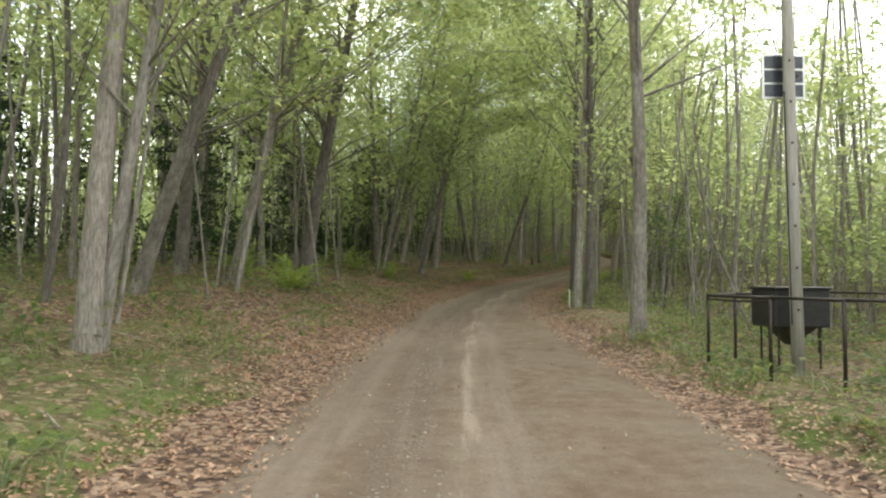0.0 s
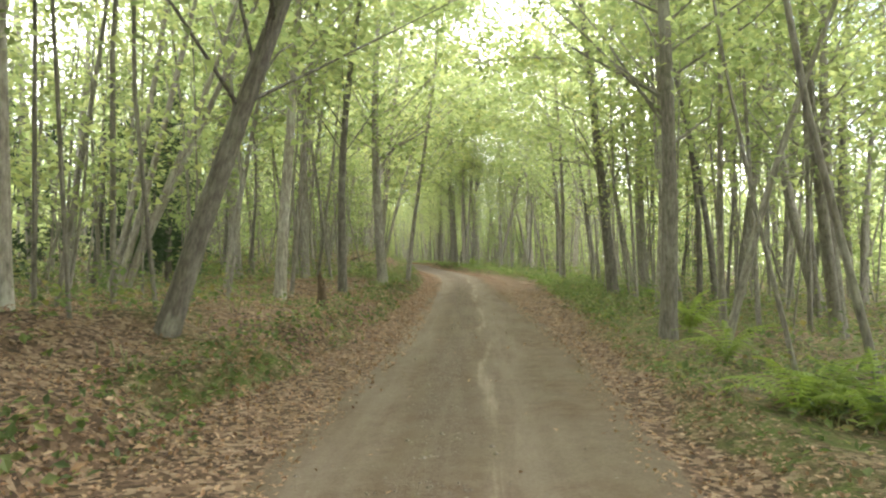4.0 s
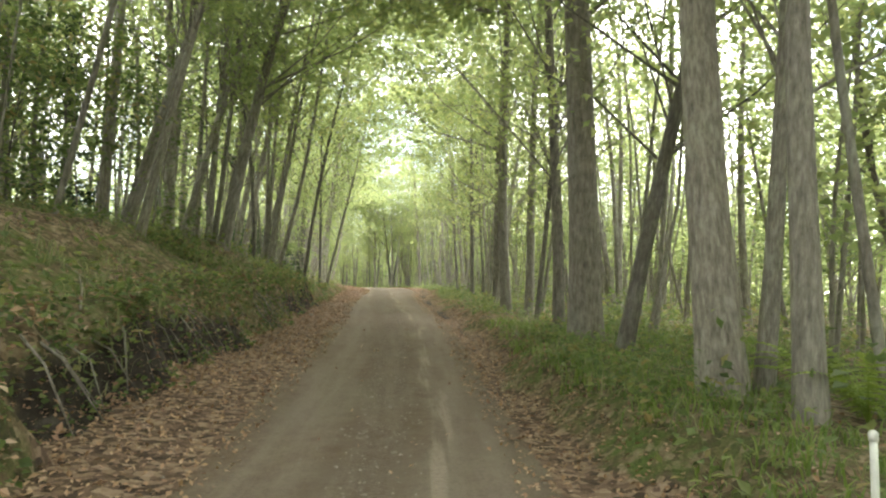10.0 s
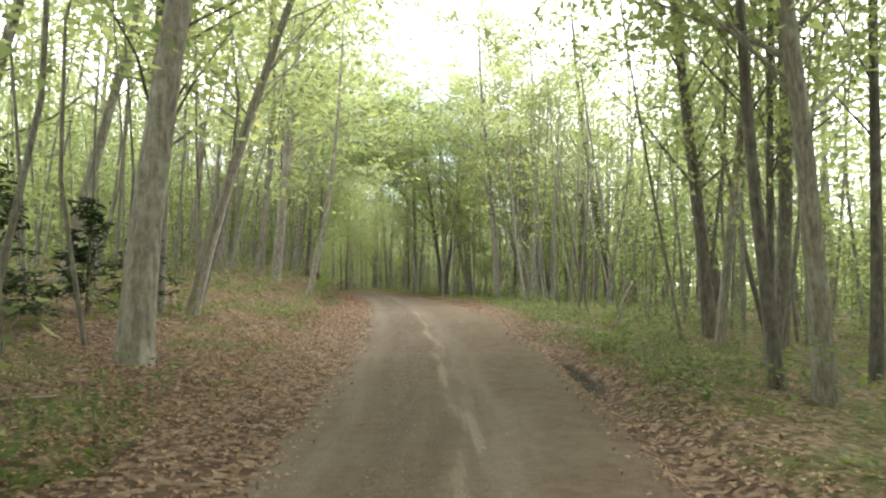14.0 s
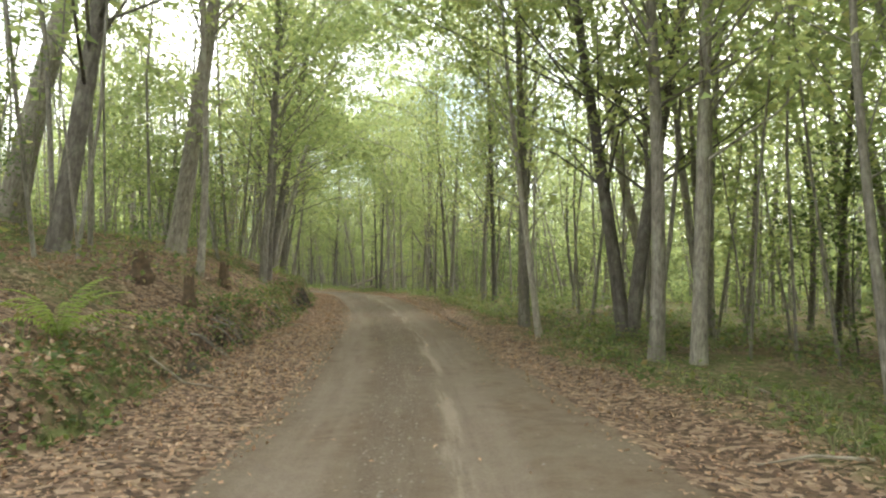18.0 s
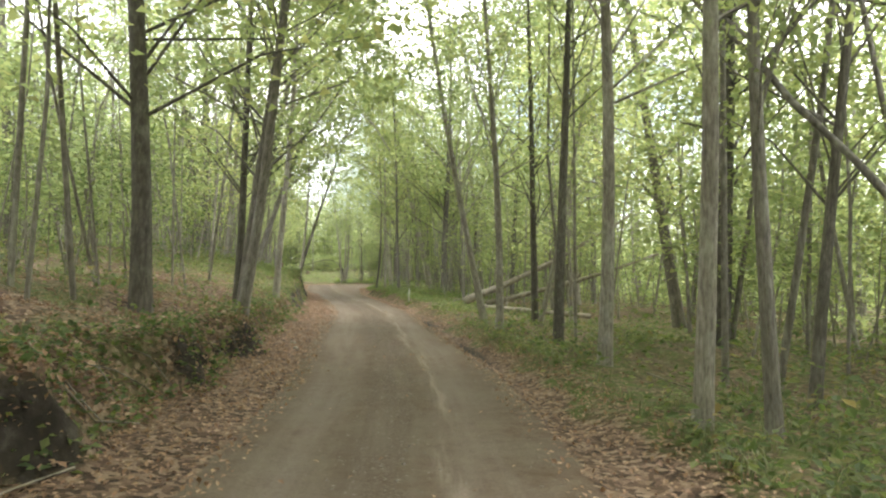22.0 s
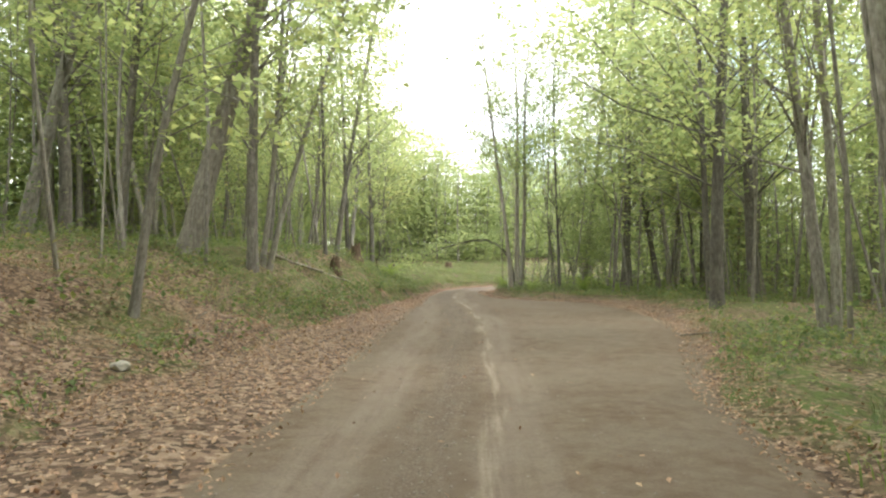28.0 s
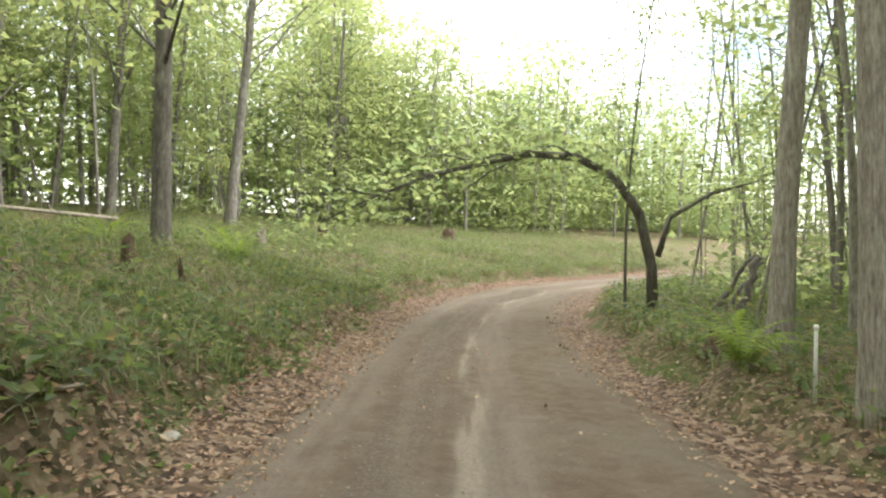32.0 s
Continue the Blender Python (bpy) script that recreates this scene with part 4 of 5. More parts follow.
# boughs of the roadside trees that reach over the track
def bough_mesh(seed):
    rng = np.random.default_rng(seed)
    verts, faces, places = [], [], []
    main = [Vector((0, 0, 0)), Vector((1.3, 0.1, 0.75)), Vector((2.7, -0.1, 1.25)), Vector((4.1, 0.15, 1.45)), Vector((5.4, 0, 1.3))]
    tube(verts, faces, main, [0.038, 0.03, 0.022, 0.014, 0.005], 5)
    for k in range(13):
        u = rng.uniform(0.8, 3.9)
        o = main[int(u)].lerp(main[int(u) + 1], u % 1)
        e = o + Vector((rng.uniform(0.2, 1.2), rng.choice((-1, 1)) * rng.uniform(0.5, 1.6), rng.uniform(-0.15, 0.45)))
        tube(verts, faces, [o, o.lerp(e, 0.5) + Vector((0, 0, 0.1)), e], [0.016, 0.01, 0.003], 4)
        for q in (o.lerp(e, 0.55), e):
            places.append(np.array(q) + rng.normal(size=(42, 3)) * np.array([0.42, 0.42, 0.1]))
    places = np.concatenate(places)
    limb = mesh_of("bough_limb", verts, faces, BARK, True)
    return limb, leaf_mesh("bough_leaves", places, rng.uniform(0.09, 0.19, len(places)), np.tile([0, 0, 1.0], (len(places), 1)), LEAF, rng, far=True)


BOUGHS = [bough_mesh(k) for k in (1, 2, 3)]
boughs = random.Random(8)
for ob, s, d, m in ROADSIDE:
    for k in range(boughs.choice((1, 1, 2, 2))):
        up = boughs.uniform(6.2, 12.5)
        root = m @ Vector((0, 0, up / m.to_scale().z))
        turn = heading(s) + (180 if d > 0 else 0) + boughs.uniform(-55, 55)
        limb, leaves_me = boughs.choice(BOUGHS)
        place = m.inverted() @ Matrix.Translation(root) @ pose(0, 0, 0, 0, boughs.uniform(-14, 6), turn) @ Matrix.Scale(boughs.uniform(0.95, 1.4), 4)
        for name, data in (("bough", limb), ("bough_foliage", leaves_me)):
            part(name, data, ob).matrix_basis = place


# the far wood: trunks and leaf masses past the trees that can be told apart
def far_wood():
    rng = np.random.default_rng(9)
    verts, faces = [], []
    places, sizes = [], []
    for k in range(1150):
        s = rng.uniform(S0, S1)
        side = rng.choice((-1, 1))
        d = side * (13 + 55 * rng.uniform() ** 1.5)
        if s > 290 or s < -12:
            d = side * (6 + 50 * rng.uniform() ** 1.3)
        if open_ground(s, d) or (s > 268 and side < 0 and d > -15) or (s > 302 and side < 0 and d > -7):
            continue
        p = spot(s, d)
        bush = rng.uniform() < 0.34
        h = rng.uniform(3, 6) if bush else rng.uniform(10, 18) * (0.85 if s > 250 and side < 0 else 1.0)
        lean = Vector((rng.normal() * 0.06, rng.normal() * 0.06, 1))
        r0 = 0.04 if bush else rng.uniform(0.07, 0.17)
        tube(verts, faces, [p - Vector((0, 0, 0.3)), p + lean * h * 0.5, p + lean * h], [r0, r0 * 0.7, r0 * 0.2], 5)
        n = 420 if bush else 620
        u = rng.uniform(0.05, 1.05, n) if bush else rng.uniform(0.22, 1.06, n)
        w, r = rng.uniform(0, 6.28, n), rng.uniform(0, 1, n) ** 0.6 * (2.0 if bush else 3.2) * (1.15 - 0.7 * np.abs(u - 0.5))
        q = np.stack([p.x + lean.x * h * u + r * np.cos(w), p.y + lean.y * h * u + r * np.sin(w), p.z + h * u], -1)
        q += (np.round(q / 1.1) * 1.1 - q) * 0.5 + rng.normal(size=q.shape) * 0.12
        places.append(q)
        sizes.append(rng.uniform(0.25, 0.5, n) * (0.62 if abs(d) < 20 else 1.0))
    # bare thin stems between the trees
    for k in range(2600):
        s = rng.uniform(-5, 300)
        side = rng.choice((-1, 1))
        d = verge(s, side) + side * (1.6 + 20 * rng.uniform() ** 1.3)
        if open_ground(s, d) or (s < 12 and 2 < d < 8) or (203 < s < 213 and 2 < d < 12):
            continue
        p = spot(s, d)
        h = rng.uniform(6, 14)
        lean = Vector((rng.normal() * 0.09, rng.normal() * 0.09, 1))
        r0 = rng.uniform(0.018, 0.062)
        bow = Vector((rng.normal() * 0.25, rng.normal() * 0.25, 0))
        tube(verts, faces, [p - Vector((0, 0, 0.2)), p + lean * h * 0.33 + bow, p + lean * h * 0.66 + bow, p + lean * h], [r0, r0 * 0.8, r0 * 0.6, r0 * 0.2], 5)
    # thickets that close the view between the trunks
    for k in range(1250):
        s = rng.uniform(S0, S1)
        side = rng.choice((-1, 1))
        d = side * rng.uniform(22, 80)
        if s > 308 or s < -25:
            d = side * rng.uniform(3, 80)
        if (s > 268 and side < 0 and d > -17) or open_ground(s, d):
            continue
        p = spot(s, d)
        n = 300
        q = np.array(p) + rng.normal(size=(n, 3)) * np.array([2.2, 2.2, 1.6]) + np.array([0, 0, 0.5 + 6.5 * rng.uniform() ** 1.5])
        q[:, 2] = np.maximum(q[:, 2], p.z + rng.uniform(0.1, 0.8, n))
        places.append(q)
        sizes.append(rng.uniform(0.33, 0.62, n))
    for k in range(520):
        s, side = rng.uniform(-5, 300), rng.choice((-1, 1))
        d = side * rng.uniform(10, 24)
        if (s > 262 and side < 0) or open_ground(s, d) or (203 < s < 213 and 0 < d < 14):
            continue
        p = spot(s, d)
        n = 280
        q = np.array(p) + rng.normal(size=(n, 3)) * np.array([1.4, 1.4, 0.9]) + np.array([0, 0, rng.uniform(0.5, 5.5)])
        q[:, 2] = np.maximum(q[:, 2], p.z + rng.uniform(0.1, 0.6, n))
        places.append(q)
        sizes.append(rng.uniform(0.14, 0.27, n))
    for k in range(260):
        s, d = rng.uniform(258, S1), -rng.uniform(15, 40)
        p = spot(s, d)
        n = 340
        q = np.array(p) + rng.normal(size=(n, 3)) * np.array([1.7, 1.7, 1.3]) + np.array([0, 0, 0.5 + 6.0 * rng.uniform() ** 1.8])
        q[:, 2] = np.maximum(q[:, 2], p.z + rng.uniform(0.1, 0.8, n))
        places.append(q)
        sizes.append(rng.uniform(0.17, 0.34, n))
    # brush past the last bend
    for k in range(70):
        s, d = rng.uniform(266, 312), rng.uniform(6, 26)
        p = spot(s, d)
        n = 220
        q = np.array(p) + rng.normal(size=(n, 3)) * np.array([1.3, 1.3, 0.8]) + np.array([0, 0, 0.3 + 2.6 * rng.uniform() ** 1.6])
        q[:, 2] = np.maximum(q[:, 2], p.z + rng.uniform(0.05, 0.6, n))
        places.append(q)
        sizes.append(rng.uniform(0.14, 0.28, n))
    # the wood behind the clearing
    for k in range(170):
        s, d = rng.uniform(250, S1), rng.uniform(-44, -14)
        p = spot(s, d)
        h = rng.uniform(9, 15)
        tube(verts, faces, [p - Vector((0, 0, 0.3)), p + Vector((0, 0, h * 0.5)), p + Vector((0.3, 0, h))], [0.13, 0.09, 0.03], 5)
        n = 700
        u = rng.uniform(0.1, 1.05, n)
        w, r = rng.uniform(0, 6.28, n), rng.uniform(0, 1, n) ** 0.6 * 3.2 * (1.15 - 0.7 * np.abs(u - 0.5))
        q = np.stack([p.x + r * np.cos(w), p.y + r * np.sin(w), p.z + h * u], -1)
        q += (np.round(q / 1.0) - q) * 0.5 + rng.normal(size=q.shape) * 0.12
        places.append(q)
        sizes.append(rng.uniform(0.25, 0.45, n))
    me = mesh_of("far_trunks", verts, faces, BARK, True)
    tagged(new("far_trees", me), "distant grey trunks of the forest", "trees", kind="stuff")
    places = np.concatenate(places)
    leaves = leaf_mesh("far_leaves", places, np.concatenate(sizes), np.tile([0, 0, 1.0], (len(places), 1)), LEAF, rng, far=True)
    tagged(new("far_foliage", leaves), "distant green foliage of the forest", "foliage", kind="stuff")


far_wood()

# ---- what covers the ground ----
cover = np.random.default_rng(31)


def across_band(n, s, side, near, far, power=1.0):
    """Places at random between two lines beside the road, given as functions of s."""
    a, b = near(s), far(s)
    return a + (b - a) * cover.uniform(0, 1, n) ** power


def lift(s, d, up):
    p = plan(s, d)
    return np.dstack([p[None, :, 0], p[None, :, 1], (ground_z(s, d) + up)[None]])[0]


def litter(n, s0, s1):
    parts = []
    # the deep drifts along both edges of the road
    for side, share, spill in ((-1, 0.33, 0.35), (1, 0.2, 0.3)):
        k = int(n * share)
        s = cover.uniform(s0, s1, k)
        le, ll, step, rise, run, back, re, rl, rstep = section(s)
        u = cover.uniform(0, 1, k)
        a, b = (le + 0.25, ll - 0.3) if side < 0 else (re - 0.3, rl + 0.5)
        d = a + (b - a) * u ** 0.8
        bare = (side > 0) & (np.abs(d - (0.6 * re + 0.4 * rl)) < 0.16) & (cover.uniform(0, 1, k) < 0.85 * washed(s))
        parts.append((s[~bare], d[~bare]))
    # scattered over the banks and the wood
    k = int(n * 0.46)
    s = cover.uniform(s0, s1, k)
    le, ll, step, rise, run, back, re, rl, rstep = section(s)
    side = np.where(cover.uniform(0, 1, k) < 0.6, -1, 1)
    off = cover.uniform(0, 1, k) ** 1.5 * 10
    parts.append((s, np.where(side < 0, ll - off, rl + off)))
    # deep on the bare slopes
    k = int(n * 0.75)
    s = cover.uniform(s0, s1, k)
    s = s[cover.uniform(0, 1, k) < leafy(s)]
    ll = section(s)[1]
    parts.append((s, ll - 0.15 - cover.uniform(0, 1, len(s)) ** 1.1 * 5.5))
    # a few blown over the track
    k = int(n * 0.004)
    s = cover.uniform(s0, s1, k)
    parts.append((s, cover.uniform(-1.6, 1.4, k)))
    s, d = np.concatenate([p[0] for p in parts]), np.concatenate([p[1] for p in parts])
    return lift(s, d, cover.uniform(0.008, 0.05, len(s)))


spots = litter(340000, -4, 300)
leaves = leaf_mesh("dry_leaves", spots, cover.uniform(0.028, 0.058, len(spots)), np.tile([0, 0, 2.2], (len(spots), 1)), LITTER, cover, 0.7)
tagged(new("leaf_litter", leaves), "dry brown fallen leaves drifted along the road edges", "leaves", kind="stuff")


def herb_spots(n, s0, s1, reach):
    """Low plants grow in patches on the banks and verges, thinning into the wood."""
    s = cover.uniform(s0, s1, n * 3)
    le, ll, step, rise, run, back, re, rl, rstep = section(s)
    side = np.where(cover.uniform(0, 1, n * 3) < 0.6, -1, 1)
    off = cover.uniform(0, 1, n * 3) ** 1.5 * reach
    d = np.where(side < 0, ll - 0.3 - off, rl + 0.35 + off)
    p = plan(s, d)
    patch = wave(p[:, 0] * 0.9 + 4, p[:, 1] * 0.9) + cover.normal(size=n * 3) * 0.5 + np.where(s > 255, 1.2, 0.0)
    keep = (patch > 0.0) & ((d > 0) | (cover.uniform(0, 1, n * 3) > 0.8 * leafy(s)))
    return s[keep][:n], d[keep][:n]


hs, hd = herb_spots(26000, -4, 302, 9.0)
n_each = 9
off = cover.normal(size=(len(hs) * n_each, 3)) * np.array([0.16, 0.16, 0.07])
base = np.repeat(lift(hs, hd, np.full(len(hs), 0.1)), n_each, axis=0) + off
base[:, 2] = np.maximum(base[:, 2], np.repeat(ground_z(hs, hd), n_each) + 0.02)
herbs = leaf_mesh("herb_leaves", base, cover.uniform(0.05, 0.12, len(base)), np.tile([0, 0, 1.4], (len(base), 1)), LEAF_LOW, cover, 0.7)
tagged(new("low_plants", herbs), "low green herbs and seedlings on the mossy banks", "plants", kind="stuff")


# rank plants in the clearing
k = 5200
ms = cover.uniform(250, 304, k)
md = -2.6 - cover.uniform(0, 1, k) ** 1.1 * 17
keep = wave(*(plan(ms, md).T * 0.8)) + cover.normal(size=k) * 0.5 > -0.1
ms, md = ms[keep], md[keep]
tall = np.repeat(cover.uniform(0.12, 0.42, len(ms)), 11)
base = np.repeat(lift(ms, md, np.zeros(len(ms))), 11, axis=0) + cover.normal(size=(len(tall), 3)) * np.array([0.17, 0.17, 0.0])
base[:, 2] += tall * cover.uniform(0.1, 1.0, len(tall))
rank = leaf_mesh("clearing_leaves", base, cover.uniform(0.06, 0.13, len(base)), np.tile([0, 0, 1.2], (len(base), 1)), LEAF_LOW, cover, 0.6)
tagged(new("clearing_plants", rank), "rank green plants and brambles in the clearing", "plants", kind="stuff")


# plants that hang over and grow down the cut banks
k = 130000
bs = cover.uniform(-2, 285, k)
le, ll, step, rise, run, back, re, rl, rstep = section(bs)
wet = hollow(bs)
down = cover.uniform(0, 1, k)
keep = cover.uniform(0, 1, k) < np.clip((step - 0.1) * 2.0, 0.0, 1.0) * np.where(down > 0.45, 1.05 - 0.65 * wet, 1.0)
bs, ll, down = bs[keep], ll[keep], down[keep]
bd = ll - 0.85 + 0.95 * down + 0.12 * np.sin(bs * 1.9) + 0.10 * np.sin(bs * 3.7 + 1) + cover.normal(size=len(bs)) * 0.06
fringe = lift(bs, bd, cover.uniform(0.0, 0.14, len(bs)) - 0.1 * (cover.uniform(0, 1, len(bs)) < 0.2))
green = cover.uniform(0, 1, len(bs)) < 0.72
for name, pick, mat, small, large, slim, text in (("bank_plants", green, LEAF_LOW, 0.04, 0.11, 0.7, "green plants overhanging the eroded bank"),
                                                  ("bank_leaves", ~green, LITTER, 0.05, 0.1, 0.6, "dry leaves caught on the eroded bank")):
    me = leaf_mesh(name, fringe[pick], cover.uniform(small, large, int(pick.sum())), np.tile([0, 0, 1.0], (int(pick.sum()), 1)), mat, cover, slim)
    tagged(new(name, me), text, "plants" if mat is LEAF_LOW else "leaves", kind="stuff")


def hanging_roots(n):
    verts, faces = [], []
    rng = random.Random(44)
    while n:
        s = rng.choice((rng.uniform(82, 104), rng.uniform(160, 200), rng.uniform(206, 228)))
        le, ll, step, rise, run, back, re, rl, rstep = [float(v) for v in section(s)]
        if step < 0.4:
            continue
        n -= 1
        a = spot(s, ll - 0.65) + Vector((0, 0, -0.05))
        b = spot(s + rng.uniform(-0.4, 0.4), ll + rng.uniform(-0.1, 0.2)) + Vector((0, 0, 0.05))
        m = a.lerp(b, 0.5) + Vector((rng.uniform(-0.1, 0.1), rng.uniform(-0.1, 0.1), 0.12))
        r = rng.uniform(0.006, 0.02)
        tube(verts, faces, [a, m, b], [r, r * 0.8, r * 0.3], 5)
    return mesh_of("root_strands", verts, faces, BARK, True)


tagged(new("exposed_roots", hanging_roots(190)), "thin roots hanging from the eroded bank", "roots", kind="stuff")

# taller undergrowth that thickens away from the road
k = 13000
us = cover.uniform(-6, 305, k)
le, ll, step, rise, run, back, re, rl, rstep = section(us)
ud = np.where(cover.uniform(0, 1, k) < 0.5, ll - 1.6 - cover.uniform(0, 1, k) ** 1.2 * 20, rl + 1.3 + cover.uniform(0, 1, k) ** 1.2 * 20)
keep = (wave(*(plan(us, ud).T * 0.6)) + cover.normal(size=k) * 0.6 > -0.5) & ~((us > 256) & (ud < 0) & (ud > -12)) & ~((us > 202) & (us < 215) & (ud > 2) & (ud < 12))
us, ud = us[keep], ud[keep]
n_each = 17
tall = np.repeat(cover.uniform(0.2, 0.9, len(us)), n_each)
off = cover.normal(size=(len(tall), 3)) * np.array([0.22, 0.22, 0.0])
base = np.repeat(lift(us, ud, np.zeros(len(us))), n_each, axis=0) + off
base[:, 2] += tall * cover.uniform(0.15, 1.0, len(tall))
shrubs = leaf_mesh("undergrowth_leaves", base, cover.uniform(0.07, 0.14, len(base)), np.tile([0, 0, 1.2], (len(base), 1)), LEAF_LOW, cover, 0.75)
tagged(new("undergrowth", shrubs), "knee-high leafy undergrowth among the trunks", "undergrowth", kind="stuff")


def blades(name, s, d, per, height, material):
    """Tufts of grass: each blade a bent, pointed strip."""
    n = len(s) * per
    root = np.repeat(lift(s, d, np.zeros(len(s)) - 0.02), per, axis=0)
    root[:, :2] += cover.normal(size=(n, 2)) * 0.09
    w = cover.uniform(0, 6.28, n)
    h = cover.uniform(0.5, 1.2, n) * height
    out = np.stack([np.cos(w), np.sin(w), 0 * w], -1)
    side = np.stack([-np.sin(w), np.cos(w), 0 * w], -1) * 0.007
    mid = root + out * (h * 0.22)[:, None] + np.array([0, 0, 1]) * (h * 0.65)[:, None]
    tip = root + out * (h * 0.75)[:, None] + np.array([0, 0, 1]) * (h * 0.95)[:, None]
    v = np.stack([root - side, root + side, mid + side, mid - side, tip], 1).reshape(-1, 3)
    i = np.arange(n)[:, None] * 5
    faces = np.hstack([i, i + 1, i + 2, i + 3]).tolist() + np.hstack([i + 3, i + 2, i + 4]).tolist()
    return mesh_of(name, v, faces, material)


gs, gd = herb_spots(8000, -4, 302, 5.0)
tagged(new("grass", blades("grass_blades", gs, gd, 9, 0.2, GRASS)), "thin grass in tufts on the verges", "grass", kind="stuff")
k = 2600
cs = cover.uniform(258, 306, k)
cd = -2.3 - cover.uniform(0, 1, k) ** 1.2 * 15
tagged(new("tall_grass", blades("tall_grass_blades", cs, cd, 10, 0.36, GRASS)), "longer pale green grass in the clearing", "grass", kind="stuff")


# lush grass on the moist verges
LUSH = leaf_material("lush_grass_blade", [(0.0, (0.075, 0.12, 0.035)), (0.6, (0.12, 0.17, 0.05)), (1.0, (0.19, 0.22, 0.08))], (1.9, 2.0, 1.3), 0.4)
ls = np.r_[cover.uniform(58, 100, 2300), cover.uniform(212, 236, 1300)]
ld = section(ls)[7] + 0.25 + cover.uniform(0, 1, len(ls)) ** 1.2 * 4.2
lb = cover.uniform(213, 229, 700)
ls, ld = np.r_[ls, lb], np.r_[ld, section(lb)[1] - 0.55 - cover.uniform(0, 1, 700) * 2.0]
tagged(new("lush_grass", blades("lush_grass_blades", ls, ld, 12, 0.16, LUSH)), "bright green grass on the damp road verge", "grass", kind="stuff")


def stones(n):
    """Small stones along the crown and the edges of the track."""
    s = cover.uniform(-2, 285, n)
    d = np.where(cover.uniform(0, 1, n) < 0.65, -0.3 + cover.normal(size=n) * 0.2, cover.uniform(-1.7, 1.5, n))
    c = lift(s, d, np.zeros(n))
    r = cover.uniform(0.006, 0.018, n) * np.where(cover.uniform(0, 1, n) < 0.04, 1.8, 1.0)
    unit = np.array([(1, 0, 0), (0, 1, 0), (-1, 0, 0), (0, -1, 0), (0, 0, 0.7), (0, 0, -0.4)], float)
    v = c[:, None] + unit[None] * r[:, None, None] * cover.uniform(0.6, 1.3, (n, 6, 1))
    f = np.array([(0, 1, 4), (1, 2, 4), (2, 3, 4), (3, 0, 4), (1, 0, 5), (2, 1, 5), (3, 2, 5), (0, 3, 5)])
    faces = (f[None] + np.arange(n)[:, None, None] * 6).reshape(-1, 3)
    return mesh_of("pebbles", v.reshape(-1, 3), faces, GRAVEL)


tagged(new("gravel", stones(24000)), "pale gravel scattered on the packed dirt track", "gravel", kind="stuff")


def twigs(n):
    verts, faces = [], []
    rng = random.Random(12)
    for i in range(n):
        s = rng.uniform(-2, 292)
        side = rng.choice((-1, -1, 1))
        le, ll, step, rise, run, back, re, rl, rstep = [float(v) for v in section(s)]
        d = ll - rng.uniform(-0.3, 5) if side < 0 else rl + rng.uniform(-0.3, 5)
        w, length = rng.uniform(0, 6.28), rng.uniform(0.3, 1.4)
        ds, dd = math.cos(w) * length / 2, math.sin(w) * length / 2
        a, b, c = spot(s - ds, d - dd), spot(s, d), spot(s + ds, d + dd)
        up = Vector((0, 0, 0.03))
        r = rng.uniform(0.006, 0.018)
        tube(verts, faces, [a + up, b + up * 1.6, c + up], [r, r * 0.8, r * 0.4], 5)
    return mesh_of("twig_litter", verts, faces, DEADWOOD, True)


DEADWOOD = plain_material("weathered_wood", (0.10, 0.085, 0.065), (0.34, 0.30, 0.24), 7.0, 0.9, 0.0, 0.6, (1.0, 1.0, 1.0))
ROTTEN = plain_material("rotten_wood", (0.035, 0.026, 0.018), (0.15, 0.10, 0.06), 9.0, 0.95, 0.0, 0.8)
SPLINTER = plain_material("fresh_splintered_wood", (0.22, 0.11, 0.05), (0.46, 0.27, 0.14), 12.0, 0.85, 0.0, 0.7, (2.0, 2.0, 0.3))
STEEL = plain_material("dark_painted_steel", (0.02, 0.018, 0.016), (0.06, 0.05, 0.042), 25.0, 0.55, 0.6, 0.15)
GALVANISED = plain_material("weathered_pole_wood", (0.22, 0.21, 0.185), (0.40, 0.385, 0.34), 5.0, 0.85, 0.0, 0.4, (4.0, 4.0, 0.4))
ALUMINIUM = plain_material("aluminium", (0.5, 0.5, 0.49), (0.62, 0.62, 0.6), 30.0, 0.4, 0.9, 0.05)
CELL = plain_material("solar_cell", (0.035, 0.04, 0.055), (0.06, 0.065, 0.08), 8.0, 0.2, 0.0, 0.02)
PLASTIC = plain_material("black_plastic", (0.012, 0.012, 0.013), (0.03, 0.03, 0.03), 10.0, 0.5, 0.0, 0.1)
WHITE = plain_material("white_marker_paint", (0.55, 0.55, 0.52), (0.78, 0.78, 0.75), 14.0, 0.6, 0.0, 0.15)
ROCK = plain_material("pale_rock", (0.2, 0.19, 0.165), (0.42, 0.39, 0.34), 9.0, 0.9, 0.0, 0.6)
tagged(new("twigs", twigs(420)), "grey fallen twigs on the forest floor", "twigs", kind="stuff")


# ---- single things ----


def at_spot(s, d, turn=0.0, tilt=0.0, size=1.0, sink=0.0):
    return Matrix.Translation(spot(s, d) - Vector((0, 0, sink))) @ pose(0, 0, 0, 0, 0, heading(s)) @ pose(0, 0, 0, tilt, 0, turn) @ Matrix.Scale(size, 4)


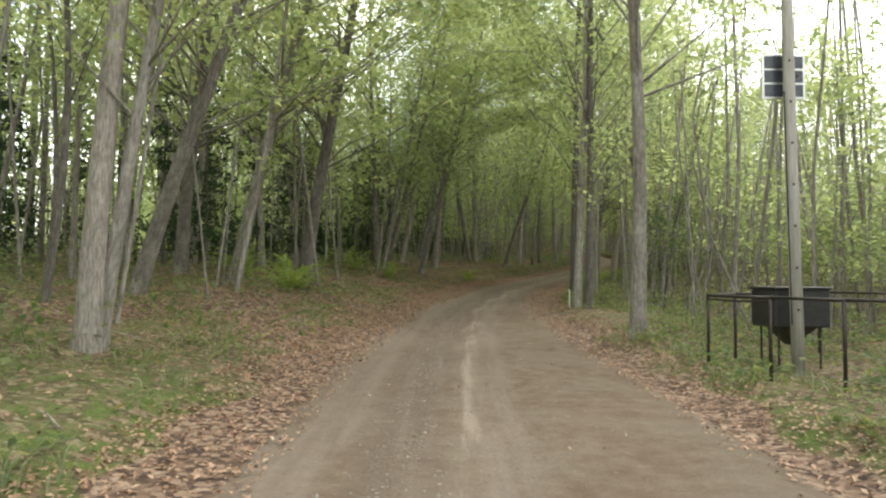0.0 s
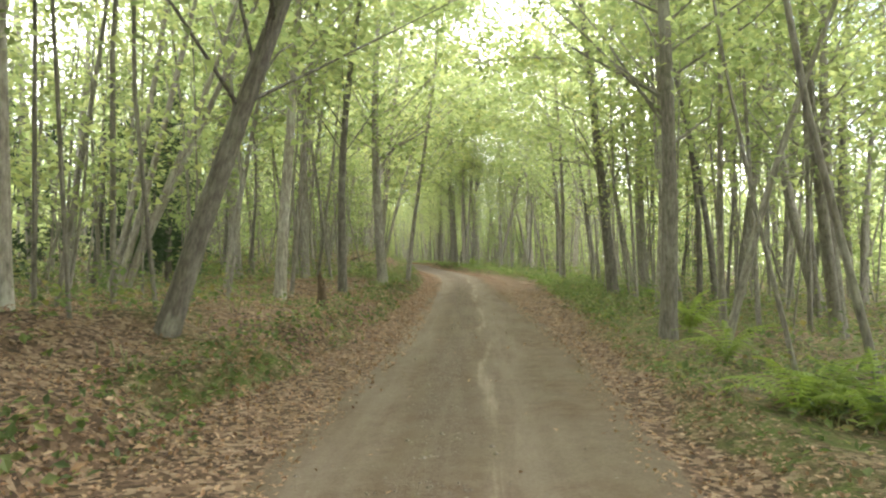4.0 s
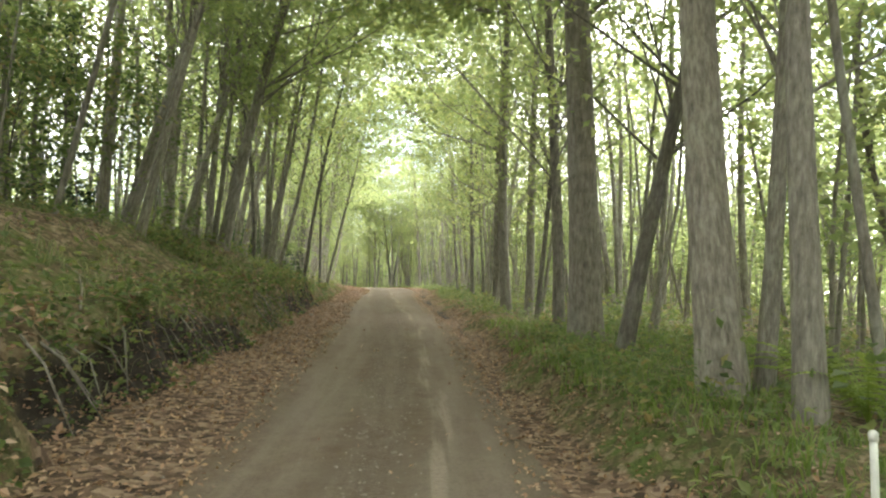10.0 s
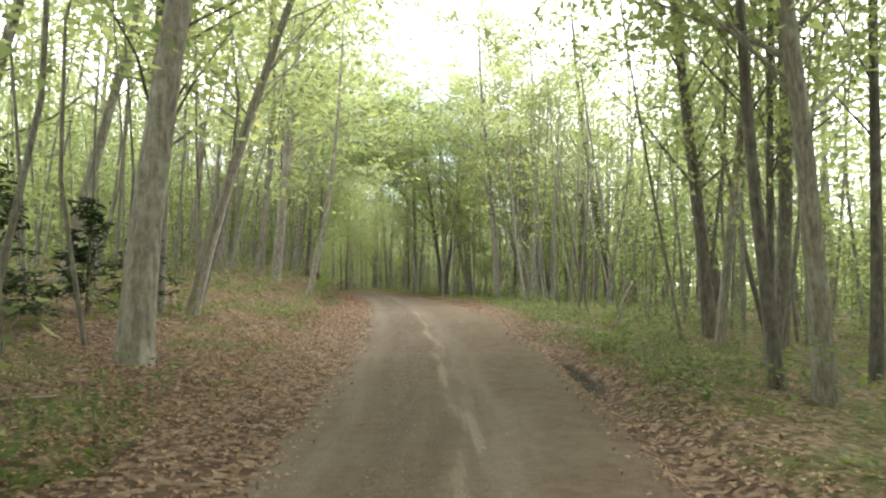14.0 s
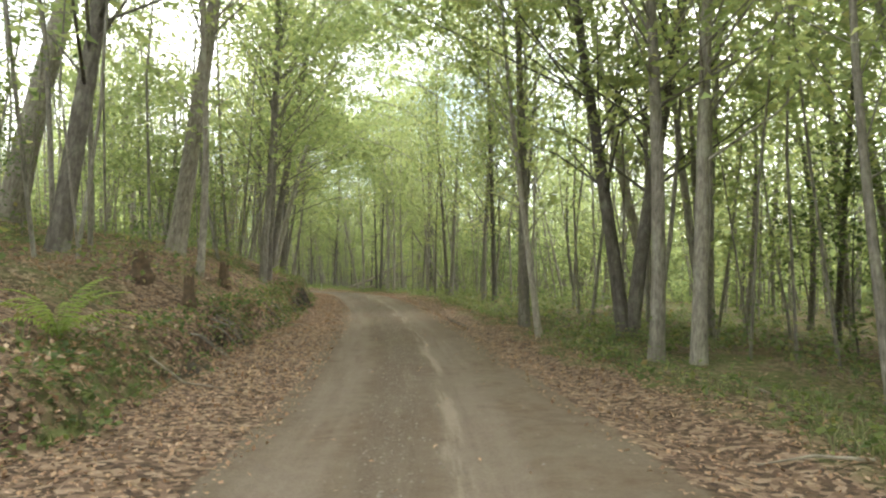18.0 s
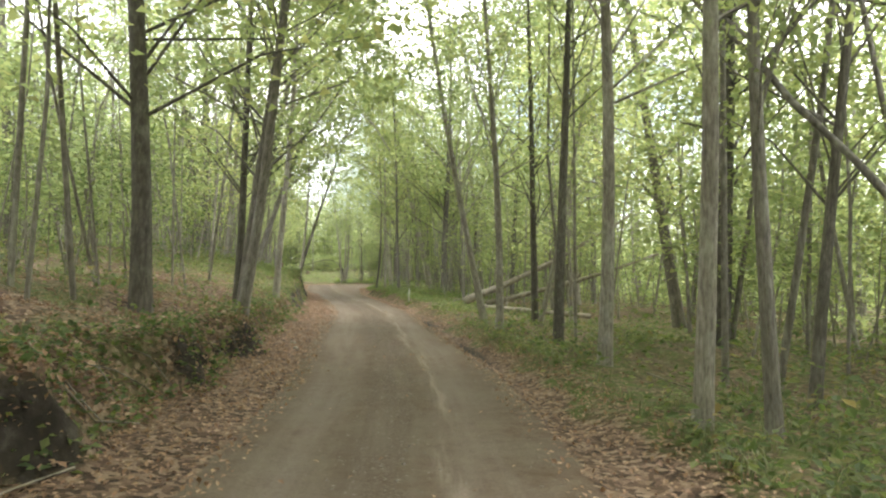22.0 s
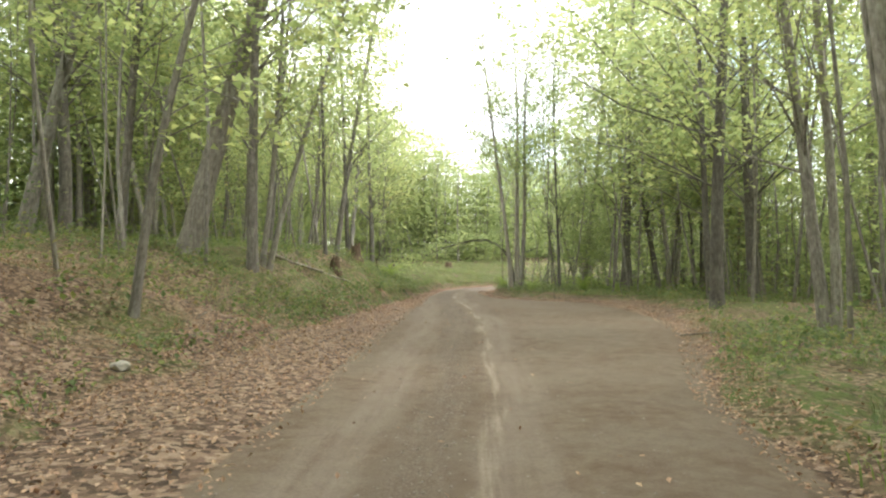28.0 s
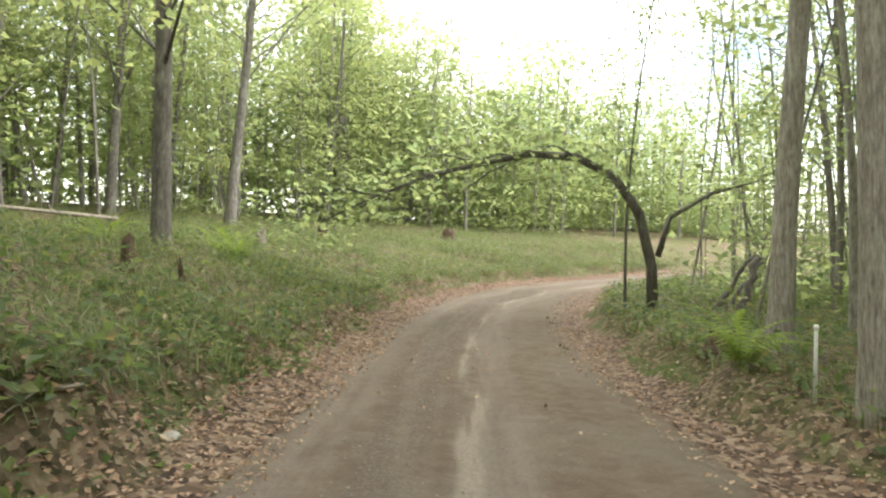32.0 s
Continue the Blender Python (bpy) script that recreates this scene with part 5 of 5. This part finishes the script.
def box(name, size, centre, material, bevel=0.006):
    bm = bmesh.new()
    bmesh.ops.create_cube(bm, size=1.0)
    bmesh.ops.scale(bm, vec=size, verts=bm.verts)
    bmesh.ops.translate(bm, vec=centre, verts=bm.verts)
    if bevel:
        bmesh.ops.bevel(bm, geom=bm.edges[:], offset=bevel, segments=1, affect="EDGES")
    me = bpy.data.meshes.new(name)
    bm.to_mesh(me)
    bm.free()
    me.materials.append(material)
    return me


def rod(name, points, radii, material, sides=10):
    v, f = [], []
    tube(v, f, [Vector(p) for p in points], radii, sides)
    f.append(tuple(reversed(range(sides))))
    return mesh_of(name, v, f, material, sides > 6)


# ferns
def frond_mesh(seed):
    rng = np.random.default_rng(seed)
    v, f = [], []
    length = 0.75
    spine = []
    for i in range(17):
        u = i / 16
        spine.append(Vector((length * (0.5 * u + 0.4 * u * u), 0, length * (1.35 * u - 0.85 * u * u))))
    for i in range(2, 17):
        u = i / 16
        w = 0.16 * (1 - u) ** 0.75 * min(1, u * 5) + 0.006
        for side in (-1, 1):
            q = spine[i]
            a = q + Vector((0.018, 0, 0.006))
            b = q - Vector((0.018, 0, 0.006))
            tip = q + Vector((0.05 + 0.02 * rng.uniform(), side * w, -0.25 * w))
            n = len(v)
            v += [b, a, tip]
            f.append((n, n + 1, n + 2) if side < 0 else (n, n + 2, n + 1))
    n = len(v)
    for i, q in enumerate(spine):
        r = 0.007 * (1 - 0.8 * i / 16)
        v += [q + Vector((0, r, 0)), q - Vector((0, r, 0))]
        if i:
            f.append((n + 2 * i - 2, n + 2 * i - 1, n + 2 * i + 1, n + 2 * i))
    return mesh_of("fern_frond", v, f, FERN)


FRONDS = [frond_mesh(k) for k in range(3)]


def fern(s, d, size=1.0):
    base = tagged(new("fern"), "bright green fern with arching fronds on the verge", "fern", "ferns beside the road")
    rng = random.Random(int(s * 10))
    n = 13
    for k in range(n):
        fr = part("frond", FRONDS[k % 3], base)
        z = rng.uniform(0.85, 1.2)
        fr.matrix_basis = pose(0, 0, 0, rng.uniform(-12, 12), rng.uniform(-25, 18), 360 * k / n + rng.uniform(-12, 12)) @ Matrix.Scale(z, 4)
    base.matrix_basis = at_spot(s, d, 0, 0, size * 1.15, 0.02)


for s, d, size in ((16.4, -4.3, 1.2), (19.0, -4.9, 1.1), (26.2, -5.7, 1.1), (26.7, -4.5, 1.0), (29.6, -7.5, 1.2), (18.2, -6.2, 1.2), (33.6, -2.9, 0.9), (37.3, 3.0, 1.0), (34.4, 2.6, 1.0), (33.5, 2.6, 0.9),
                   (42.5, 3.4, 0.9), (48.3, 3.8, 1.0), (42.3, 3.0, 0.9), (42.1, 3.6, 1.0), (45.6, 3.5, 0.9), (91.0, 3.3, 0.9), (92.2, 3.6, 0.7), (158.0, -3.9, 0.9), (175.7, -3.7, 0.6)):
    fern(s, d, size)
for s, d, size in ((263.8, -2.9, 1.1), (262.7, -4.2, 1.0), (263.4, 3.8, 0.8), (262.1, 6.0, 1.1), (262.5, 7.5, 1.0), (272.8, -4.1, 1.0), (267.7, 2.8, 0.8), (274.5, -5.4, 0.8), (270.6, -5.0, 0.7)):
    fern(s, d, size)


# stumps
def stump(s, d, height, radius, material, label, tilt=0.0):
    rng = random.Random(int(s * 7 + d * 3))
    v, f = [], []
    n = 14
    levels = (-0.45, 0.05, 0.35, 0.7, 1.0)
    for i, u in enumerate(levels):
        for k in range(n):
            w = 6.2832 * k / n
            r = radius * (1.3 if i == 0 else 1.15 if i == 1 else 1.0 - 0.08 * i) * (1 + 0.12 * math.sin(3 * w + s) + rng.uniform(-0.06, 0.06))
            z = height * u * (1 + (rng.uniform(-0.35, 0.3) if i == 4 else 0))
            v.append((math.cos(w) * r, math.sin(w) * r, z))
    for i in range(4):
        for k in range(n):
            f.append((i * n + k, i * n + (k + 1) % n, (i + 1) * n + (k + 1) % n, (i + 1) * n + k))
    v.append((0, 0, height * 0.72))
    for k in range(n):
        f.append((4 * n + k, 4 * n + (k + 1) % n, 5 * n))
    ob = new("tree_stump", mesh_of("tree_stump", v, f, material))
    ob.matrix_basis = at_spot(s, d, 0, tilt)
    tagged(ob, label, "stump")


stump(162.7, -4.6, 0.42, 0.17, ROTTEN, "dark rotten tree stump on the leafy bank", 6)
stump(162.5, -3.8, 0.45, 0.11, ROTTEN, "narrow dark broken stump on the leafy bank", -5)
stump(166.2, -3.9, 0.45, 0.13, ROTTEN, "broken dark stump among leaves on the bank", 4)
stump(49.4, -3.0, 0.55, 0.1, ROTTEN, "dark broken snag at the top of the bank", 8)
stump(254.0, -4.1, 0.45, 0.2, ROTTEN, "mossy dark stump on the bank beside the clearing")
stump(258.1, -3.8, 0.62, 0.24, ROTTEN, "dark old stump with ragged top at the clearing edge")
stump(261.4, -4.3, 0.50, 0.14, SPLINTER, "orange splintered stump of a broken tree", 4)
stump(263.4, -3.4, 0.36, 0.06, ROTTEN, "thin dark broken stem beside a fern", 10)
stump(269.2, -3.9, 0.36, 0.1, ROTTEN, "small dark stump in the grass")
stump(270.0, -3.6, 0.28, 0.04, ROTTEN, "thin dark broken stem in the grass", 18)
stump(276.1, -5.2, 0.42, 0.14, DEADWOOD, "grey stump among the grass")
stump(282.9, -7.7, 0.40, 0.22, ROTTEN, "low dark stump beside cut branches")
stump(291.9, -8.8, 0.45, 0.4, ROTTEN, "broad low dark stump in the clearing")
stump(268.8, 3.0, 0.2, 0.2, ROTTEN, "low dark cut stump on the mossy verge")


# marker stakes
def stake(s, d, height, tilt=0.0, radius=0.016):
    base = tagged(new("marker_stake"), "thin white marker stake at the road edge", "stake", "marker stakes")
    part("shaft", rod("shaft", [(0, 0, -0.2), (0, 0, height * 0.7), (0, 0, height)], [radius, radius, radius * 0.95], WHITE, 8), base)
    part("cap", rod("cap", [(0, 0, height - 0.005), (0, 0, height + 0.03), (0, 0, height + 0.04)], [radius * 1.25, radius * 1.25, radius * 0.6], WHITE, 8), base)
    base.matrix_basis = at_spot(s, d, 0, tilt)


stake(19.1, 2.5, 0.48, -4)
stake(88.8, 1.9, 0.45)
stake(212.9, 1.9, 0.5)
stake(266.6, 2.95, 0.56, -3)


# fallen logs and leaning poles
def fallen(name, a, b, r0, r1, label, material=DEADWOOD, sag=0.0, stubs=0):
    """A log from one place to another, each s, d and height over the ground."""
    p, q = spot(*a[:2]) + Vector((0, 0, a[2])), spot(*b[:2]) + Vector((0, 0, b[2]))
    rng = random.Random(int(a[0] * 10))
    pts, rad = [], []
    for i in range(9):
        u = i / 8
        pts.append(p.lerp(q, u) + Vector((rng.uniform(-1, 1) * 0.05, rng.uniform(-1, 1) * 0.05, -sag * math.sin(math.pi * u))))
        rad.append((r0 * (1 - u) + r1 * u) * rng.uniform(0.92, 1.08))
    base = tagged(new(name), label, "log")
    base.matrix_basis = Matrix.Translation(p)
    part("stem", rod("stem", [x - p for x in pts], rad, material, 10), base)
    for k in range(stubs):
        i = 2 + k % 6
        o = pts[i] - p
        w = rng.uniform(0, 6.28)
        e = o + Vector((math.cos(w) * 0.5, math.sin(w) * 0.5, rng.uniform(0.2, 0.7)))
        part("branch_stub", rod("branch_stub", [o, o.lerp(e, 0.5) + Vector((0, 0, 0.05)), e], [rad[i] * 0.3, rad[i] * 0.2, rad[i] * 0.08], material, 6), base)


fallen("fallen_log", (211.3, 3.9, 0.15), (212.2, 11.6, 4.4), 0.15, 0.06, "long grey fallen trunk propped up at one end", stubs=4, sag=0.2)
fallen("fallen_log", (211.8, 4.9, 0.12), (210.6, 12.0, 2.7), 0.12, 0.06, "grey fallen trunk leaning over another log", stubs=3, sag=0.12)
fallen("fallen_log", (209.7, 3.9, 0.12), (209.3, 8.3, 0.25), 0.12, 0.09, "pale bare log lying on the forest floor", stubs=1)
fallen("fallen_log", (213.8, 4.0, 0.1), (214.8, 9.5, 2.3), 0.09, 0.04, "thin grey fallen trunk behind the logs", stubs=3)
fallen("leaning_pole", (133.1, 4.3, 0.0), (133.6, 4.9, 1.15), 0.05, 0.03, "dead grey pole leaning among young trees")
fallen("leaning_pole", (277.1, 4.8, 0.0), (277.4, 5.6, 1.25), 0.06, 0.05, "cut dark pole leaning against a roadside tree", BARK_DARK)
fallen("leaning_pole", (277.0, 5.05, 0.0), (277.4, 5.75, 1.1), 0.05, 0.04, "second cut pole leaning beside the first", BARK_DARK)
fallen("leaning_pole", (271.1, 3.9, 0.0), (271.3, 4.2, 1.15), 0.055, 0.045, "short dark pole leaning beside the verge", BARK_DARK)
fallen("fallen_branch", (29.0, 2.9, 0.06), (26.4, 4.4, 0.12), 0.045, 0.02, "thin fallen branch on the verge", stubs=2)
fallen("fallen_branch", (155.6, -6.2, 0.1), (156.2, -3.7, 0.1), 0.04, 0.02, "pale fallen branch down the bank", stubs=2)
fallen("fallen_branch", (157.0, -6.4, 0.08), (152.1, -3.4, 0.08), 0.035, 0.02, "pale fallen stick on the leafy bank", stubs=1)
fallen("fallen_branch", (249.2, -5.3, 0.2), (252.7, -3.5, 0.15), 0.05, 0.03, "dead branch lying along the bank", stubs=3)
fallen("fallen_branch", (224.8, -5.2, 0.1), (222.1, -3.9, 0.3), 0.07, 0.03, "crooked dark branch on the bank", ROTTEN, stubs=2)
fallen("fallen_branch", (66.8, -5.2, 0.2), (68.4, -3.9, 0.9), 0.04, 0.02, "dark dead branch against a tree foot", ROTTEN, stubs=2)
fallen("fallen_branch", (276.1, -8.8, 0.3), (271.6, -11.5, 0.4), 0.05, 0.03, "grey branch in the clearing", stubs=4)
fallen("fallen_branch", (92.0, 4.0, 0.05), (91.0, 5.6, 1.1), 0.035, 0.02, "pale stick leaning on the verge", stubs=1)
fallen("fallen_branch", (189.0, 5.4, 0.1), (192.5, 3.2, 5.2), 0.05, 0.03, "dead bare stem leaning through the young trees", BARK_DARK, stubs=4)


# rocks
def rock(s, d, size, label="pale stone lying in the leaf litter"):
    rng = random.Random(int(s * 13))
    bm = bmesh.new()
    bmesh.ops.create_icosphere(bm, subdivisions=2, radius=size)
    for v in bm.verts:
        v.co *= rng.uniform(0.82, 1.12)
        v.co.z *= 0.6
    me = bpy.data.meshes.new("stone")
    bm.to_mesh(me)
    bm.free()
    me.materials.append(ROCK)
    ob = tagged(new("stone", me), label, "stone")
    ob.matrix_basis = at_spot(s, d, rng.uniform(0, 90), 0, 1.0, -size * 0.25)


for s, d, size in ((197.5, -2.0, 0.06), (196.8, -1.9, 0.05), (238.8, -4.2, 0.12), (265.6, -1.8, 0.07), (283.0, -9.0, 0.3), (284.2, -8.4, 0.25), (122.5, -3.0, 0.07), (103.1, -2.2, 0.06)):
    rock(s, d, size)


# the arched tree by the last bend
def arched_tree():
    base = tagged(new("arched_tree"), "slim dark tree bent over in an arch across the clearing", "tree")
    o = spot(275.3, 3.4)
    base.matrix_basis = Matrix.Translation(o) @ pose(0, 0, 0, 0, 0, heading(266)) @ Matrix.Diagonal((1.08, 1.08, 1.09, 1))
    main = [(0, 0, -0.2), (-0.05, 0, 0.8), (-0.3, 0, 1.75), (-0.8, -0.1, 2.4), (-1.5, -0.2, 2.72), (-2.3, -0.3, 2.75), (-3.2, -0.4, 2.55), (-4.0, -0.5, 2.35), (-5.0, -0.6, 1.95), (-5.9, -0.7, 1.5)]
    part("trunk", rod("trunk", main, [0.11, 0.1, 0.09, 0.08, 0.07, 0.06, 0.045, 0.035, 0.025, 0.012], BARK_DARK, 9), base)
    rng = np.random.default_rng(3)
    for k in range(7):
        i = 4 + k % 5
        a = Vector(main[i])
        e = a + Vector((-rng.uniform(0.7, 1.8), rng.uniform(-0.8, 0.8), rng.uniform(-0.9, 0.35)))
        part("limb", rod("limb", [a, a.lerp(e, 0.5) + Vector((0, 0, 0.12)), e], [0.025, 0.018, 0.006], BARK_DARK, 6), base)
    side = Vector((0.05, 0, 1.0))
    part("limb", rod("limb", [side, (0.25, 0.05, 1.7), (1.0, 0.1, 2.15), (1.9, 0.2, 2.4)], [0.06, 0.05, 0.035, 0.015], BARK_DARK, 7), base)
    places = []
    for i in range(3, 10):
        a = np.array(main[i], float)
        places.append(a + rng.normal(size=(230, 3)) * np.array([0.5, 0.55, 0.3]) + np.array([-0.2, 0, 0.25 if i < 7 else 0.0]))
    places.append(np.array([1.3, 0.1, 2.5]) + rng.normal(size=(350, 3)) * np.array([0.7, 0.6, 0.35]))
    places = np.concatenate(places)
    part("crown", leaf_mesh("arched_crown", places, rng.uniform(0.09, 0.17, len(places)), np.tile([0, 0, 1.0], (len(places), 1)), LEAF, rng), base)


arched_tree()


# the feeder, its pen and the pole with the solar panel
def pen():
    base = tagged(new("pipe_fence"), "low dark steel pipe fence round a feeder", "fence")
    o = spot(9.4, 3.4)
    base.matrix_basis = Matrix.Translation(o) @ pose(0, 0, 0, 0, 0, heading(9.4))
    posts = ((9.4, 3.4), (10.4, 4.1), (11.2, 4.9), (12.0, 6.0), (10.9, 7.2), (9.2, 7.2), (7.9, 6.2), (7.2, 5.0), (7.5, 4.2), (8.4, 3.8))
    inv = base.matrix_basis.inverted()
    tops = []
    for s, d in posts:
        p = inv @ spot(s, d)
        top = inv @ (spot(s, d) * 1.0)
        top.z = 0.9
        part("post", rod("post", [p - Vector((0, 0, 0.3)), p.lerp(top, 0.5), top], [0.022] * 3, STEEL, 8), base)
        tops.append(top)
    for a, b in zip(tops, tops[1:] + tops[:1]):
        part("rail", rod("rail", [a, a.lerp(b, 0.5), b], [0.02] * 3, STEEL, 8), base)
    # the open front is closed by two mid rails
    for a, b in ((tops[0], tops[-1]),):
        part("rail", rod("rail", [a - Vector((0, 0, 0.05)), a.lerp(b, 0.5) - Vector((0, 0, 0.06)), b - Vector((0, 0, 0.05))], [0.012] * 3, STEEL, 6), base)


def feeder():
    base = tagged(new("hopper_feeder"), "square black hopper feeder on thin legs inside the pen", "feeder")
    base.matrix_basis = at_spot(10.1, 4.75, 8)
    part("hopper", box("hopper", (0.80, 0.62, 0.52), (0, 0, 0.85), PLASTIC, 0.02), base)
    part("lid", box("lid", (0.82, 0.66, 0.035), (0, 0, 1.128), PLASTIC, 0.008), base, "flat black lid")
    part("funnel", rod("funnel", [(0, 0, 0.6), (0, 0, 0.48), (0, 0, 0.34)], [0.36, 0.22, 0.08], PLASTIC, 4), base)
    for x in (-0.3, 0.3):
        for y in (-0.22, 0.22):
            part("leg", rod("leg", [(x, y, 0.62), (x, y, 0.3), (x, y, -0.1)], [0.016] * 3, STEEL, 6), base)


def power_pole():
    base = tagged(new("utility_pole"), "weathered grey pole standing beside a feeder pen", "pole")
    base.matrix_basis = at_spot(9.5, 4.6) @ pose(0, 0, 0, 0, -1.2, 0)
    part("shaft", rod("shaft", [(0, 0, -0.4), (0, 0, 2.5), (0.02, 0, 5), (0, 0, 8.2)], [0.085, 0.08, 0.072, 0.06], GALVANISED, 12), base)
    for k in range(7):
        part("staple", box("staple", (0.03, 0.012, 0.03), (-0.02, -0.1, 0.9 + 0.55 * k), STEEL, 0.003), base)
    part("cable", rod("cable", [(-0.085, -0.05, 0.7), (-0.085, -0.05, 2.2), (-0.08, -0.05, 3.8)], [0.009] * 3, PLASTIC, 6), base)
    panel = tagged(new("solar_panel"), "small solar panel of six dark cells on a pole", "solar panel")
    panel.matrix_basis = at_spot(9.5, 4.6) @ pose(-0.08, 0.16, 4.05, 0, 0, 4)
    part("frame", box("frame", (0.60, 0.03, 0.62), (0, 0, 0), ALUMINIUM, 0.006), panel)
    for i in range(2):
        for j in range(3):
            part("cell", box("cell", (0.25, 0.012, 0.165), (-0.14 + 0.28 * i, -0.02, -0.195 + 0.195 * j), CELL, 0.003), panel, "dark cell")
    part("bracket", box("bracket", (0.16, 0.12, 0.05), (0.08, -0.07, 0.0), STEEL, 0.004), panel)


pen()
feeder()
power_pole()
